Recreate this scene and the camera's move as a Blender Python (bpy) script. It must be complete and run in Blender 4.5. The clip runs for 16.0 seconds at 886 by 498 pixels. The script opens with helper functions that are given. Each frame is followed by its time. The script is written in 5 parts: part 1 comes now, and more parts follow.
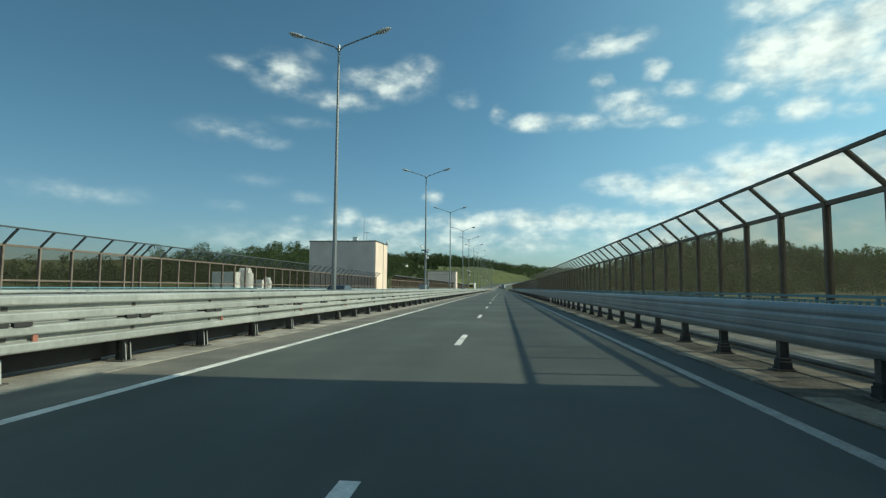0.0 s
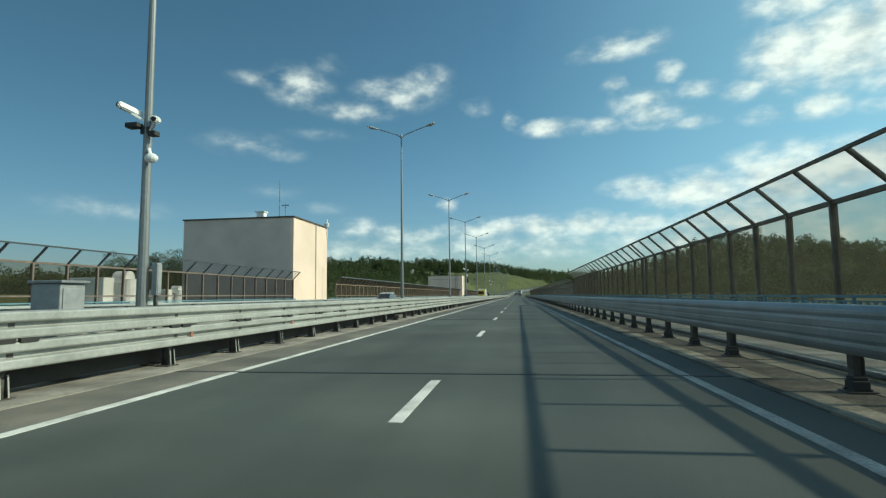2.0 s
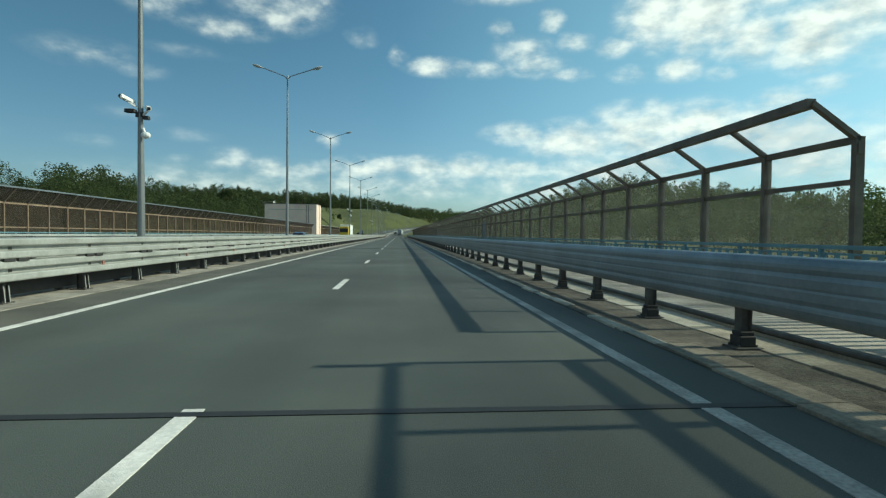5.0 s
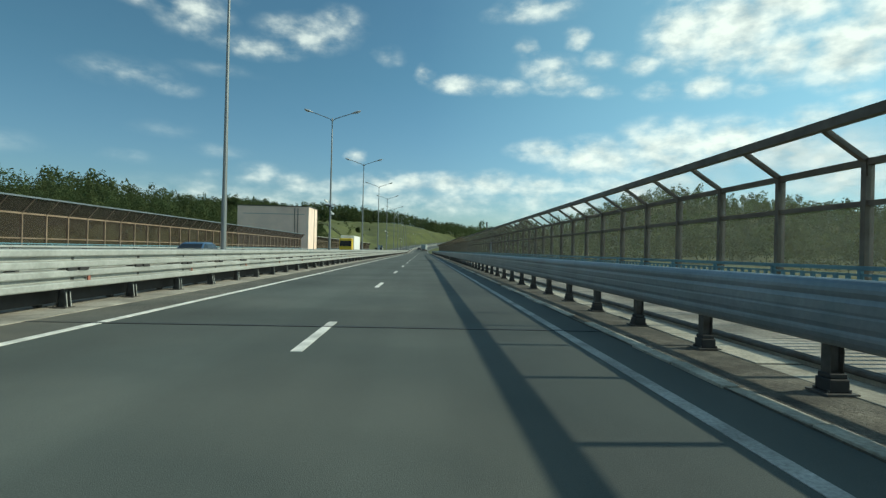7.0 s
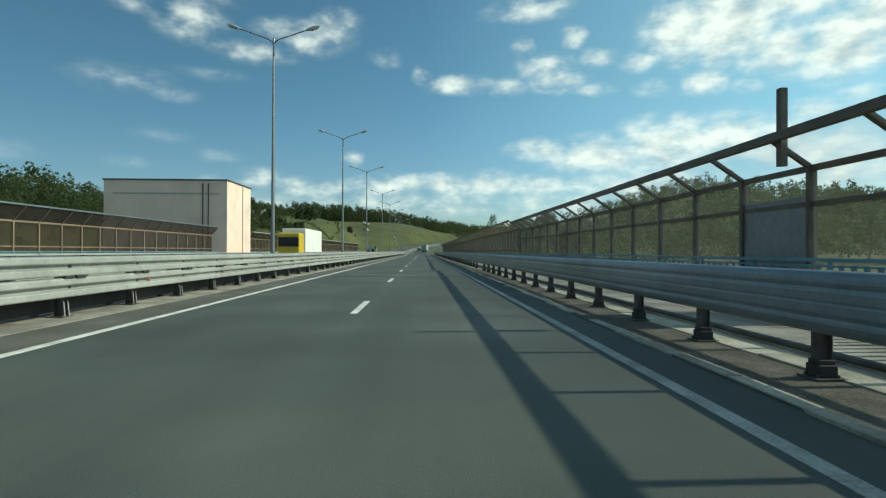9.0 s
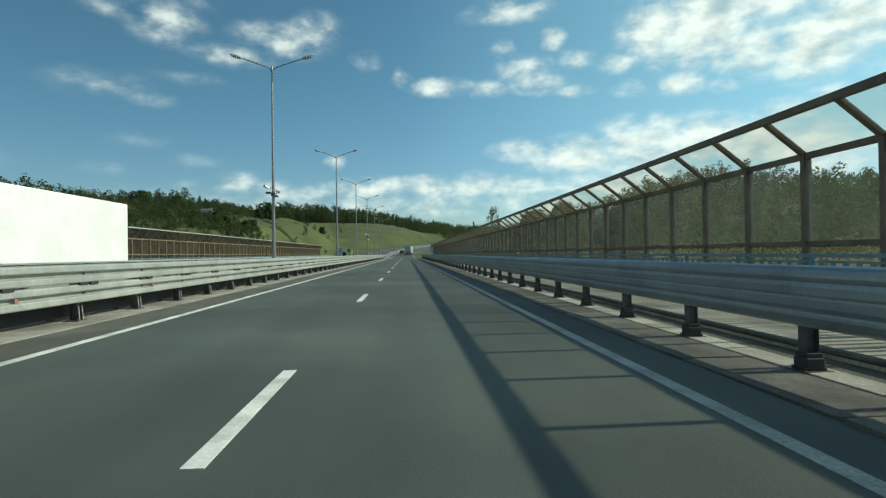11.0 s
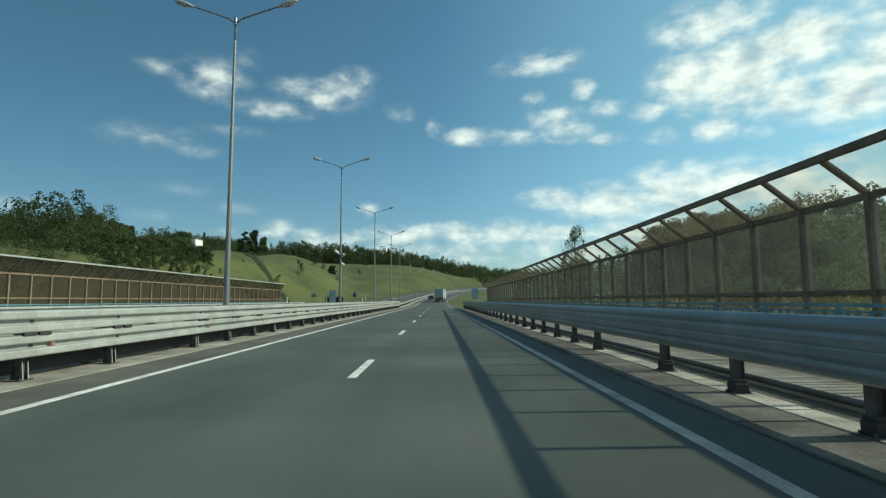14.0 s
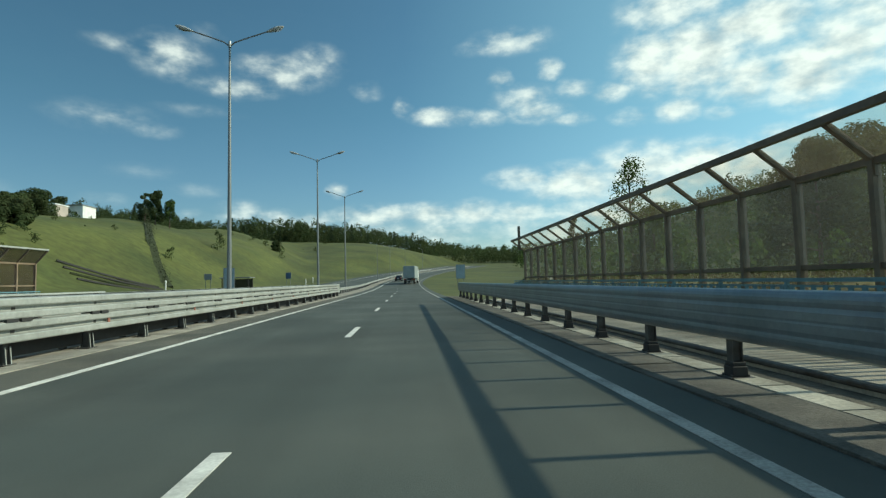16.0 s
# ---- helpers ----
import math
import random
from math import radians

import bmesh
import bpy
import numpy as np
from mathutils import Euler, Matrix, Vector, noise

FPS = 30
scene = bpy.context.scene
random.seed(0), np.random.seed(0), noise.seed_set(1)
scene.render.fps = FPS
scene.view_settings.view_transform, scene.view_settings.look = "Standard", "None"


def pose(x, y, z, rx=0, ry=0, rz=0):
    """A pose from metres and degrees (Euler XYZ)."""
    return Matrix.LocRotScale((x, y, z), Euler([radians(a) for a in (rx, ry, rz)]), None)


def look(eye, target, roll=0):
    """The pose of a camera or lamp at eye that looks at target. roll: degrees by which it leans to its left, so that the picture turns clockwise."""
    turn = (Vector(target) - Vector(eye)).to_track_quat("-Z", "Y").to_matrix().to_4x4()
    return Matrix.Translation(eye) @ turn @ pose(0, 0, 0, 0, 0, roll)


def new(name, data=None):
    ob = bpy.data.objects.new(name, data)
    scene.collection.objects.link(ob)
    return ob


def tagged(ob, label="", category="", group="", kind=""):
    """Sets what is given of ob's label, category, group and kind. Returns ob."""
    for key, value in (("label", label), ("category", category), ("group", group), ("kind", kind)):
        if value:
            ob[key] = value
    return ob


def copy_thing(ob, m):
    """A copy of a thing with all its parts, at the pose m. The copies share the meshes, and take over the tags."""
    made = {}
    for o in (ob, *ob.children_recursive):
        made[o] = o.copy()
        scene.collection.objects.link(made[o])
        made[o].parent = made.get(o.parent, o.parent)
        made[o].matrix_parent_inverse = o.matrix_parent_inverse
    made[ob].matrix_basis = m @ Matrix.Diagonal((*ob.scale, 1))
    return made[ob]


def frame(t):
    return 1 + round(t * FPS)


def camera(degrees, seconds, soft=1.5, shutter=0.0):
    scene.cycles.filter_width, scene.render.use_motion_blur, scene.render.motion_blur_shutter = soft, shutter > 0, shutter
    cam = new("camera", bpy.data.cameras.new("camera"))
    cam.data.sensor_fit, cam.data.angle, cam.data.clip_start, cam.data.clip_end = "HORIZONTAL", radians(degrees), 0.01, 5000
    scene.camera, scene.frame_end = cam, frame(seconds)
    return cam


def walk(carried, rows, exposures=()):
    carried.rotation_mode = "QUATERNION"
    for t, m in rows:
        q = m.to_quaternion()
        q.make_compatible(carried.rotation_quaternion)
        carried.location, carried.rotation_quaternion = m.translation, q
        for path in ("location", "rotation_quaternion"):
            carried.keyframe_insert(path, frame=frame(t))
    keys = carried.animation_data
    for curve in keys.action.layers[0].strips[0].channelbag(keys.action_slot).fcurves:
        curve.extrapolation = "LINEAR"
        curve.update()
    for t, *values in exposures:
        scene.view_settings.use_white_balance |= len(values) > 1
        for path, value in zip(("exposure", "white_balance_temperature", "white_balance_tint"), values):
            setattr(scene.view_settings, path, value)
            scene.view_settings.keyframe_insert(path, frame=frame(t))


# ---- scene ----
# ---- camera: a car ride along the bridge ----
EYE_Z = 1.317
ROWS = [  # seconds, x, y, pitch, roll, yaw
    (0, -0.39, -0.13, 4.25, -0.40, 6.38),
    (0.5, -0.28, 9.96, 5.06, -0.57, 10.99),
    (1, -0.22, 20.04, 4.74, -0.06, 9.48),
    (1.5, -0.18, 30.51, 4.97, -0.16, 11.14),
    (2, -0.10, 40.67, 5.09, 0.73, 8.18),
    (2.5, -0.02, 50.77, 1.82, 1.22, 6.60),
    (3, 0.05, 61.14, 0.33, 0.09, 0.44),
    (3.5, 0.03, 71.28, 0.40, 0.35, -6.47),
    (4, 0.02, 81.35, -0.84, 0.26, -5.26),
    (6.5, 0.21, 131.81, -1.68, -1.85, -4.31),
    (7, 0.16, 141.74, 0.19, -1.29, -2.19),
    (7.5, 0.14, 152.52, 1.99, -0.29, -2.48),
    (8, 0.12, 162.53, 1.24, 0.20, -2.92),
    (8.5, 0.04, 172.56, 1.47, -0.32, -2.16),
    (9, 0.04, 182.82, 0.25, -0.22, -2.18),
    (11.5, -0.08, 234.95, 0.71, 0.88, -4.14),
    (12, -0.07, 245.23, 2.01, 0.66, -3.79),
    (12.5, -0.00, 255.67, 2.08, 1.31, -3.20),
    (13, 0.08, 265.94, 2.45, 0.43, -3.24),
    (13.5, 0.07, 276.75, 3.37, 0.28, -4.05),
    (14, 0.07, 287.02, 5.57, 0.34, -0.56),
    (14.5, 0.07, 297.39, 3.33, 1.68, -2.91),
    (15, 0.08, 307.75, 3.68, 0.56, -0.24),
    (15.5, 0.08, 318.04, 3.16, 0.13, -2.46),
    (16, 0.07, 328.68, 3.45, 1.28, -3.84),
]
cam = camera(80.4, 16.0, soft=1.3)
walk(cam, [(t, pose(x, y, EYE_Z, 90 + p, r, w)) for t, x, y, p, r, w in ROWS],
     exposures=[(0, 0.27, 6450, -6), (16, 0.27, 6450, -6)])

# ---- sky and sun ----
SUN_EL, SUN_AZ = 33.5, 88.0   # azimuth clockwise from the road's direction
world = bpy.data.worlds.new("sky")
scene.world = world
world.use_nodes = True
wn, wl = world.node_tree.nodes, world.node_tree.links


def wmath(op, a, b=0.0, clamp=False):
    node = wn.new("ShaderNodeMath")
    node.operation, node.use_clamp = op, clamp
    for i, v in enumerate((a, b)):
        if isinstance(v, (int, float)):
            node.inputs[i].default_value = v
        else:
            wl.new(v, node.inputs[i])
    return node.outputs[0]


sky = wn.new("ShaderNodeTexSky")
sky.sky_type, sky.sun_disc = 'NISHITA', False
sky.sun_elevation, sky.sun_rotation = radians(SUN_EL), radians(SUN_AZ)
sky.air_density, sky.dust_density, sky.ozone_density = 1.0, 1.0, 2.5
geo = wn.new("ShaderNodeTexCoord")
sep = wn.new("ShaderNodeSeparateXYZ")
wl.new(geo.outputs["Generated"], sep.inputs[0])
az = wmath('MULTIPLY', wmath('ARCTAN2', sep.outputs[0], sep.outputs[1]), 57.2958)
el = wmath('MULTIPLY', wmath('ARCSINE', sep.outputs[2]), 57.2958)
flat = wn.new("ShaderNodeCombineXYZ")
wl.new(az, flat.inputs[0])
wl.new(el, flat.inputs[1])


def wnoise(scale, detail, rough, stretch=(1, 1, 1), shift=(0, 0, 0)):
    m = wn.new("ShaderNodeMapping")
    m.inputs["Scale"].default_value, m.inputs["Location"].default_value = stretch, shift
    wl.new(flat.outputs[0], m.inputs[0])
    node = wn.new("ShaderNodeTexNoise")
    node.inputs["Scale"].default_value, node.inputs["Detail"].default_value = scale, detail
    node.inputs["Roughness"].default_value = rough
    wl.new(m.outputs[0], node.inputs["Vector"])
    return node


warp = wnoise(0.55, 4, 0.55, (0.8, 1.2, 1))
wv = wn.new("ShaderNodeVectorMath")
wv.operation = 'MULTIPLY_ADD'
wl.new(warp.outputs["Color"], wv.inputs[0])
wv.inputs[1].default_value, wv.inputs[2].default_value = (1.8, .9, 0), (-.9, -.45, 0)
wadd = wn.new("ShaderNodeVectorMath")
wl.new(flat.outputs[0], wadd.inputs[0])
wl.new(wv.outputs[0], wadd.inputs[1])
# azimuth, elevation, half width, half height, strength
HIGH_LEFT = [
    (-23.8, 21.7, 2.6, 1.5, .78), (-20.6, 23.9, 1.3, .8, .40), (-27.6, 22.0, 2.4, .6, .42), (-17.6, 19.7, 3.4, .8, .72), (-12.8, 21.5, 3.6, 1.3, .85),
    (-9.4, 22.8, 2.0, 1.2, .70), (-28.9, 15.6, 3.4, 1.0, .40), (-25.2, 14.9, 1.9, .6, .36), (-21.2, 17.1, 3.0, .5, .24), (-26.0, 11.0, 2.2, .6, .2),
    (-41.5, 8.4, 4.2, .8, .36), (-29.0, 8.1, 1.7, .5, .27), (-20.8, 9.4, 2.2, .5, .25), (-21.5, 7.0, 1.7, .5, .28), (-4.1, 20.1, 1.3, .7, .44),
]
HIGH_MIDDLE = [
    (-7.4, 9.8, .9, .65, .62), (-.3, 18.5, .8, .8, .62), (4.0, 17.6, 3.0, .8, .86), (8.9, 17.3, 1.8, .7, .55), (10.8, 21.1, 1.1, .8, .62),
    (16.1, 21.7, 1.1, .9, .78), (18.7, 19.6, 1.6, .8, .66), (13.2, 19.0, 2.6, 1.1, .76), (14.6, 17.6, 2.7, .9, .70), (18.1, 16.6, 1.8, .6, .62),
    (8.0, 24.2, 1.7, .6, .42), (12.2, 24.7, 3.6, 1.0, .66),
]
HIGH_RIGHT = [
    (22.6, 18.8, 1.7, .8, .68), (24.5, 16.2, 1.8, .7, .58), (28.8, 16.3, 2.1, 1.0, .80), (26.6, 21.1, 3.0, 2.5, 1.1), (30.8, 21.0, 3.5, 3.0, 1.35),
    (34.9, 18.0, 2.4, 2.0, 1.1), (39.6, 17.6, 2.9, 2.4, 1.35), (35.9, 22.6, 4.2, 1.8, 1.35), (42.5, 18.9, 3.0, 2.8, 1.15), (32.6, 15.6, 1.4, .7, .60),
    (41.0, 13.4, 2.0, .8, .60), (37.2, 12.5, 2.4, .9, .85), (47.0, 22.0, 7.0, 6.0, 1.0), (29.0, 25.5, 4.5, 2.0, .9),
]
HORIZON = [
    (12.9, 10.8, 3.0, 1.0, .82), (18.7, 9.8, 4.2, 1.9, 1.0), (25.3, 10.6, 4.6, 2.4, 1.1), (30.8, 10.8, 3.4, 2.0, 1.1), (35.3, 9.8, 3.2, 2.0, 1.0),
    (22.1, 6.9, 8.0, 1.4, .78), (12.3, 7.0, 3.6, 1.0, .85), (7.5, 7.4, 2.5, 1.1, .95), (2.5, 7.2, 3.2, 1.0, .90), (-1.2, 7.3, 2.6, .9, .88),
    (-4.8, 7.0, 2.6, 1.0, .85), (-13.7, 6.7, 2.4, .8, .7), (-10.4, 6.4, 2.6, .9, .62), (-17.3, 7.2, 2.0, 1.1, .50), (39.5, 8.0, 4.0, 2.6, .95),
    (0.0, 5.2, 14.0, 1.4, .5), (20.0, 5.2, 16.0, 1.7, .55), (-18.0, 5.0, 12.0, 1.4, .4), (47.0, 7.5, 6.0, 2.8, .8),
]
total = None
for a, e, w, h, s in [(a, e, w * 1.08, h * 1.08, s * .8) for a, e, w, h, s in HIGH_LEFT] + HIGH_MIDDLE + HIGH_RIGHT + HORIZON:
    sub = wn.new("ShaderNodeVectorMath")
    sub.operation = 'SUBTRACT'
    wl.new(wadd.outputs[0], sub.inputs[0])
    sub.inputs[1].default_value = (a, e, 0)
    mul = wn.new("ShaderNodeVectorMath")
    mul.operation = 'MULTIPLY'
    wl.new(sub.outputs[0], mul.inputs[0])
    mul.inputs[1].default_value = (.8 / w, .8 / h, 0)
    ln = wn.new("ShaderNodeVectorMath")
    ln.operation = 'LENGTH'
    wl.new(mul.outputs[0], ln.inputs[0])
    one = wmath('MULTIPLY', wmath('SUBTRACT', 1.3, ln.outputs["Value"], True), s)
    total = one if total is None else wmath('MAXIMUM', total, one)
# scattered clouds over the rest of the sky
wide = wnoise(0.055, 6, 0.6, (0.7, 1.5, 1), (13, 4, 0))
behind = wmath('MULTIPLY', wmath('SUBTRACT', wmath('ABSOLUTE', az), 64.0, True), wmath('MULTIPLY', wmath('SUBTRACT', wide.outputs["Fac"], 0.46, True), 5.0))
total = wmath('MAXIMUM', total, behind)
fluff = wnoise(0.5, 6, 0.53, (0.7, 1.25, 1), (3, 7, 0))
ragged = wmath('MULTIPLY', wmath('SUBTRACT', fluff.outputs["Fac"], 0.5), wmath('MINIMUM', wmath('MULTIPLY', total, 4.5), 1.9))
body = wmath('ADD', total, ragged)
cover = wn.new("ShaderNodeMapRange")
cover.interpolation_type = 'SMOOTHSTEP'
cover.inputs["From Min"].default_value, cover.inputs["From Max"].default_value = -0.06, 1.4
wl.new(body, cover.inputs["Value"])
soft = wmath('MULTIPLY', cover.outputs[0], 0.92)
# cloud colour: lit from the sun's side and above, greyer where the cloud is thick below
sunward = wnoise(0.52, 5, 0.55, (0.75, 1.3, 1), (3.5, 7.9, 0))
edge = wmath('ADD', wmath('MULTIPLY', wmath('SUBTRACT', fluff.outputs["Fac"], sunward.outputs["Fac"]), 1.5), 0.62)
tone = wnoise(0.2, 4, 0.55, (0.8, 1.8, 1), (9, 2.3, 0))
ramp = wn.new("ShaderNodeValToRGB")
ramp.color_ramp.elements[0].position, ramp.color_ramp.elements[0].color = 0.25, (4.6, 5.1, 5.4, 1)
ramp.color_ramp.elements[1].position, ramp.color_ramp.elements[1].color = 0.72, (8.9, 9.0, 8.7, 1)
wl.new(wmath('ADD', wmath('MULTIPLY', edge, .62), wmath('MULTIPLY', tone.outputs["Fac"], .4)), ramp.inputs[0])
tealed = wn.new("ShaderNodeMixRGB")   # clear northern air: a greener blue than the model's own
tealed.blend_type = 'MULTIPLY'
tealed.inputs[0].default_value = 1.0
air = wn.new("ShaderNodeValToRGB")
air.color_ramp.elements[0].position, air.color_ramp.elements[0].color = 0.0, (.86, .985, 1.13, 1)
air.color_ramp.elements[1].position, air.color_ramp.elements[1].color = 0.6, (.73, 1.01, 1.01, 1)
wl.new(wmath('MULTIPLY', el, 1 / 30, True), air.inputs[0])
wl.new(air.outputs[0], tealed.inputs[2])
wl.new(sky.outputs[0], tealed.inputs[1])
haze = wn.new("ShaderNodeMixRGB")     # thin haze brightens the air on the sun's side
haze.blend_type = 'MULTIPLY'
haze.inputs[0].default_value = 1.0
wl.new(tealed.outputs[0], haze.inputs[1])
wl.new(wmath('ADD', wmath('MULTIPLY', sep.outputs[0], 0.42), 0.96), haze.inputs[2])
mix = wn.new("ShaderNodeMixRGB")
wl.new(soft, mix.inputs[0])
veil = wn.new("ShaderNodeMixRGB")     # and pales it
wl.new(wmath('MULTIPLY', sep.outputs[0], 0.62, True), veil.inputs[0])
wl.new(haze.outputs[0], veil.inputs[1])
veil.inputs[2].default_value = (3.2, 5.6, 6.0, 1)
wl.new(veil.outputs[0], mix.inputs[1])
wl.new(ramp.outputs[0], mix.inputs[2])
wl.new(mix.outputs[0], wn["Background"].inputs[0])
wn["Background"].inputs[1].default_value = 0.098

sun = new("sun", bpy.data.lights.new("sun", 'SUN'))
sun.data.energy, sun.data.angle, sun.data.color = 3.4, radians(0.53), (1.0, 0.9, 0.74)
sa, se = radians(SUN_AZ), radians(SUN_EL)
sun.matrix_basis = look((100 * math.sin(sa) * math.cos(se), 100 * math.cos(sa) * math.cos(se), 100 * math.sin(se)), (0, 0, 0))


# ---- materials ----
def material(name, colour, rough=0.7, metal=0.0, grain=(8.0, 0.12), stain=(0.6, 0.15), bump=0.0, bump_scale=60.0,
             tint=None, spec=0.5, per_piece=0.0, streak=0.0):
    """Principled colour with fine grain and broad stains; both darken or lighten towards tint."""
    m = bpy.data.materials.new(name)
    m.use_nodes = True
    n, l = m.node_tree.nodes, m.node_tree.links
    b = n["Principled BSDF"]
    co = n.new("ShaderNodeTexCoord")
    geom = n.new("ShaderNodeNewGeometry")

    def nz(scale, detail=4):
        t = n.new("ShaderNodeTexNoise")
        t.inputs["Scale"].default_value, t.inputs["Detail"].default_value = scale, detail
        l.new(geom.outputs["Position"], t.inputs["Vector"])
        return t.outputs["Fac"]

    def spread(fac, amount):
        r = n.new("ShaderNodeMapRange")
        r.inputs["From Min"].default_value, r.inputs["From Max"].default_value = 0.3, 0.7
        r.inputs["To Min"].default_value, r.inputs["To Max"].default_value = 1 - amount, 1 + amount
        l.new(fac, r.inputs["Value"])
        return r.outputs[0]

    def times(a, b2):
        t = n.new("ShaderNodeMath")
        t.operation = 'MULTIPLY'
        l.new(a, t.inputs[0])
        l.new(b2, t.inputs[1])
        return t.outputs[0]

    fac = times(spread(nz(grain[0]), grain[1]), spread(nz(stain[0], 6), stain[1]))
    if streak:   # long wear marks along the carriageway
        sm = n.new("ShaderNodeMapping")
        sm.inputs["Scale"].default_value = (.9, .012, 1)
        l.new(geom.outputs["Position"], sm.inputs[0])
        st = n.new("ShaderNodeTexNoise")
        st.inputs["Scale"].default_value, st.inputs["Detail"].default_value = 1.0, 5
        l.new(sm.outputs[0], st.inputs["Vector"])
        fac = times(fac, spread(st.outputs["Fac"], streak))
    if per_piece:
        info = n.new("ShaderNodeObjectInfo")
        r = n.new("ShaderNodeMapRange")
        r.inputs["To Min"].default_value, r.inputs["To Max"].default_value = 1 - per_piece, 1 + per_piece
        l.new(info.outputs["Random"], r.inputs["Value"])
        fac = times(fac, r.outputs[0])
    mixer = n.new("ShaderNodeMixRGB")
    mixer.blend_type = 'MULTIPLY'
    mixer.inputs[0].default_value = 1
    base = n.new("ShaderNodeMixRGB")
    base.inputs[1].default_value = (*colour, 1)
    base.inputs[2].default_value = (*(tint or colour), 1)
    tr = n.new("ShaderNodeMapRange")
    tr.inputs["From Min"].default_value, tr.inputs["From Max"].default_value = 0.42, 0.68
    l.new(nz(stain[0] * 1.7, 6), tr.inputs["Value"])
    l.new(tr.outputs[0], base.inputs[0])
    l.new(base.outputs[0], mixer.inputs[1])
    l.new(fac, mixer.inputs[2])
    l.new(mixer.outputs[0], b.inputs["Base Color"])
    b.inputs["Roughness"].default_value, b.inputs["Metallic"].default_value = rough, metal
    b.inputs["Specular IOR Level"].default_value = spec
    if bump:
        bm = n.new("ShaderNodeBump")
        bm.inputs["Strength"].default_value, bm.inputs["Distance"].default_value = bump, 0.02
        l.new(nz(bump_scale, 3), bm.inputs["Height"])
        l.new(bm.outputs[0], b.inputs["Normal"])
    return m


def clear_panel(name, tint, body, share, rough):
    """A see-through sheet: part of the light goes straight through, tinted, the rest meets a dull or glossy body."""
    m = bpy.data.materials.new(name)
    m.use_nodes = True
    n, l = m.node_tree.nodes, m.node_tree.links
    b = n["Principled BSDF"]
    b.inputs["Base Color"].default_value, b.inputs["Roughness"].default_value = (*body, 1), rough
    tr = n.new("ShaderNodeBsdfTransparent")
    tr.inputs[0].default_value = (*tint, 1)
    geom = n.new("ShaderNodeNewGeometry")
    t = n.new("ShaderNodeTexNoise")
    t.inputs["Scale"].default_value, t.inputs["Detail"].default_value = 1.3, 6
    l.new(geom.outputs["Position"], t.inputs["Vector"])
    r = n.new("ShaderNodeMapRange")
    r.inputs["From Min"].default_value, r.inputs["From Max"].default_value = 0.3, 0.7
    r.inputs["To Min"].default_value, r.inputs["To Max"].default_value = share * 0.8, share * 1.2
    l.new(t.outputs["Fac"], r.inputs["Value"])
    glow = n.new("ShaderNodeBsdfTranslucent")   # dust on the sheet scatters light through it
    glow.inputs[0].default_value = (*body, 1)
    dull = n.new("ShaderNodeMixShader")
    dull.inputs[0].default_value = 0.6
    l.new(b.outputs[0], dull.inputs[1])
    l.new(glow.outputs[0], dull.inputs[2])
    mx = n.new("ShaderNodeMixShader")
    l.new(r.outputs[0], mx.inputs[0])
    l.new(tr.outputs[0], mx.inputs[1])
    l.new(dull.outputs[0], mx.inputs[2])
    l.new(mx.outputs[0], n["Material Output"].inputs[0])
    return m


ASPHALT = material("asphalt", (.061, .073, .067), .82, 0, (90, .25), (.2, .26), .25, 120, (.085, .095, .085), streak=.16)
SHOULDER = material("dusty_asphalt", (.13, .125, .11), .9, 0, (60, .2), (.5, .22), .5, 90, (.2, .185, .155))
# greyer copy of the road paint: the guard rail's shadow is in its colour
SHADEDLINE = material("shaded_road_paint", (.36, .36, .34), .7, 0, (30, .25), (1.5, .3), .3, 90, (.26, .26, .24))
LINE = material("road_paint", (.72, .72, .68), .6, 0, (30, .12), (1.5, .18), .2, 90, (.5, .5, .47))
DARKSHOULDER = material("worn_dark_asphalt", (.085, .087, .077), .9, 0, (60, .2), (.5, .25), .5, 90, (.125, .12, .1))
CONCRETE = material("concrete", (.33, .31, .265), .9, 0, (25, .18), (.8, .3), .5, 60, (.19, .175, .15))
KERB = material("dirty_concrete", (.115, .11, .092), .9, 0, (25, .25), (1.1, .4), .5, 60, (.165, .155, .13), per_piece=.2)
PALESLAB = material("pale_concrete_slab", (.27, .245, .19), .9, 0, (22, .22), (1.4, .35), .5, 60, (.18, .165, .13), per_piece=.25)
EDGESLAB = material("light_edge_concrete", (.42, .4, .33), .9, 0, (22, .2), (1.4, .3), .4, 60, (.33, .31, .25), per_piece=.22)
DIRT = material("packed_dirt", (.085, .08, .064), .95, 0, (30, .4), (1.6, .45), .9, 45, (.125, .115, .09))
SLAB = material("walkway_concrete", (.3, .28, .235), .9, 0, (22, .2), (.7, .3), .4, 50, (.44, .41, .35), per_piece=.15)
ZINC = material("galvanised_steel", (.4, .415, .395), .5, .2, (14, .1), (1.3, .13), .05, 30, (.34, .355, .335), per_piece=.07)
# darker, bluer zinc: the walkway rail's shaded face is put into the colour
ZINCDARK = material("dark_bluish_zinc", (.23, .275, .3), .42, .6, (14, .08), (.9, .15), .05, 30, (.27, .3, .33), per_piece=.08)
POSTSTEEL = material("post_steel", (.11, .11, .105), .6, .4, (14, .15), (2, .2), 0, 30, (.07, .06, .05))
DARKBLOCK = material("black_spacer", (.03, .03, .03), .7)
RUST = material("brown_painted_steel", (.21, .158, .112), .6, .1, (10, .1), (1.5, .2), 0, 30, (.25, .185, .13), per_piece=.12)
RUSTMID = material("weathered_brown_steel", (.17, .135, .11), .6, .1, (10, .1), (1.5, .2), 0, 30, (.2, .155, .12), per_piece=.12)
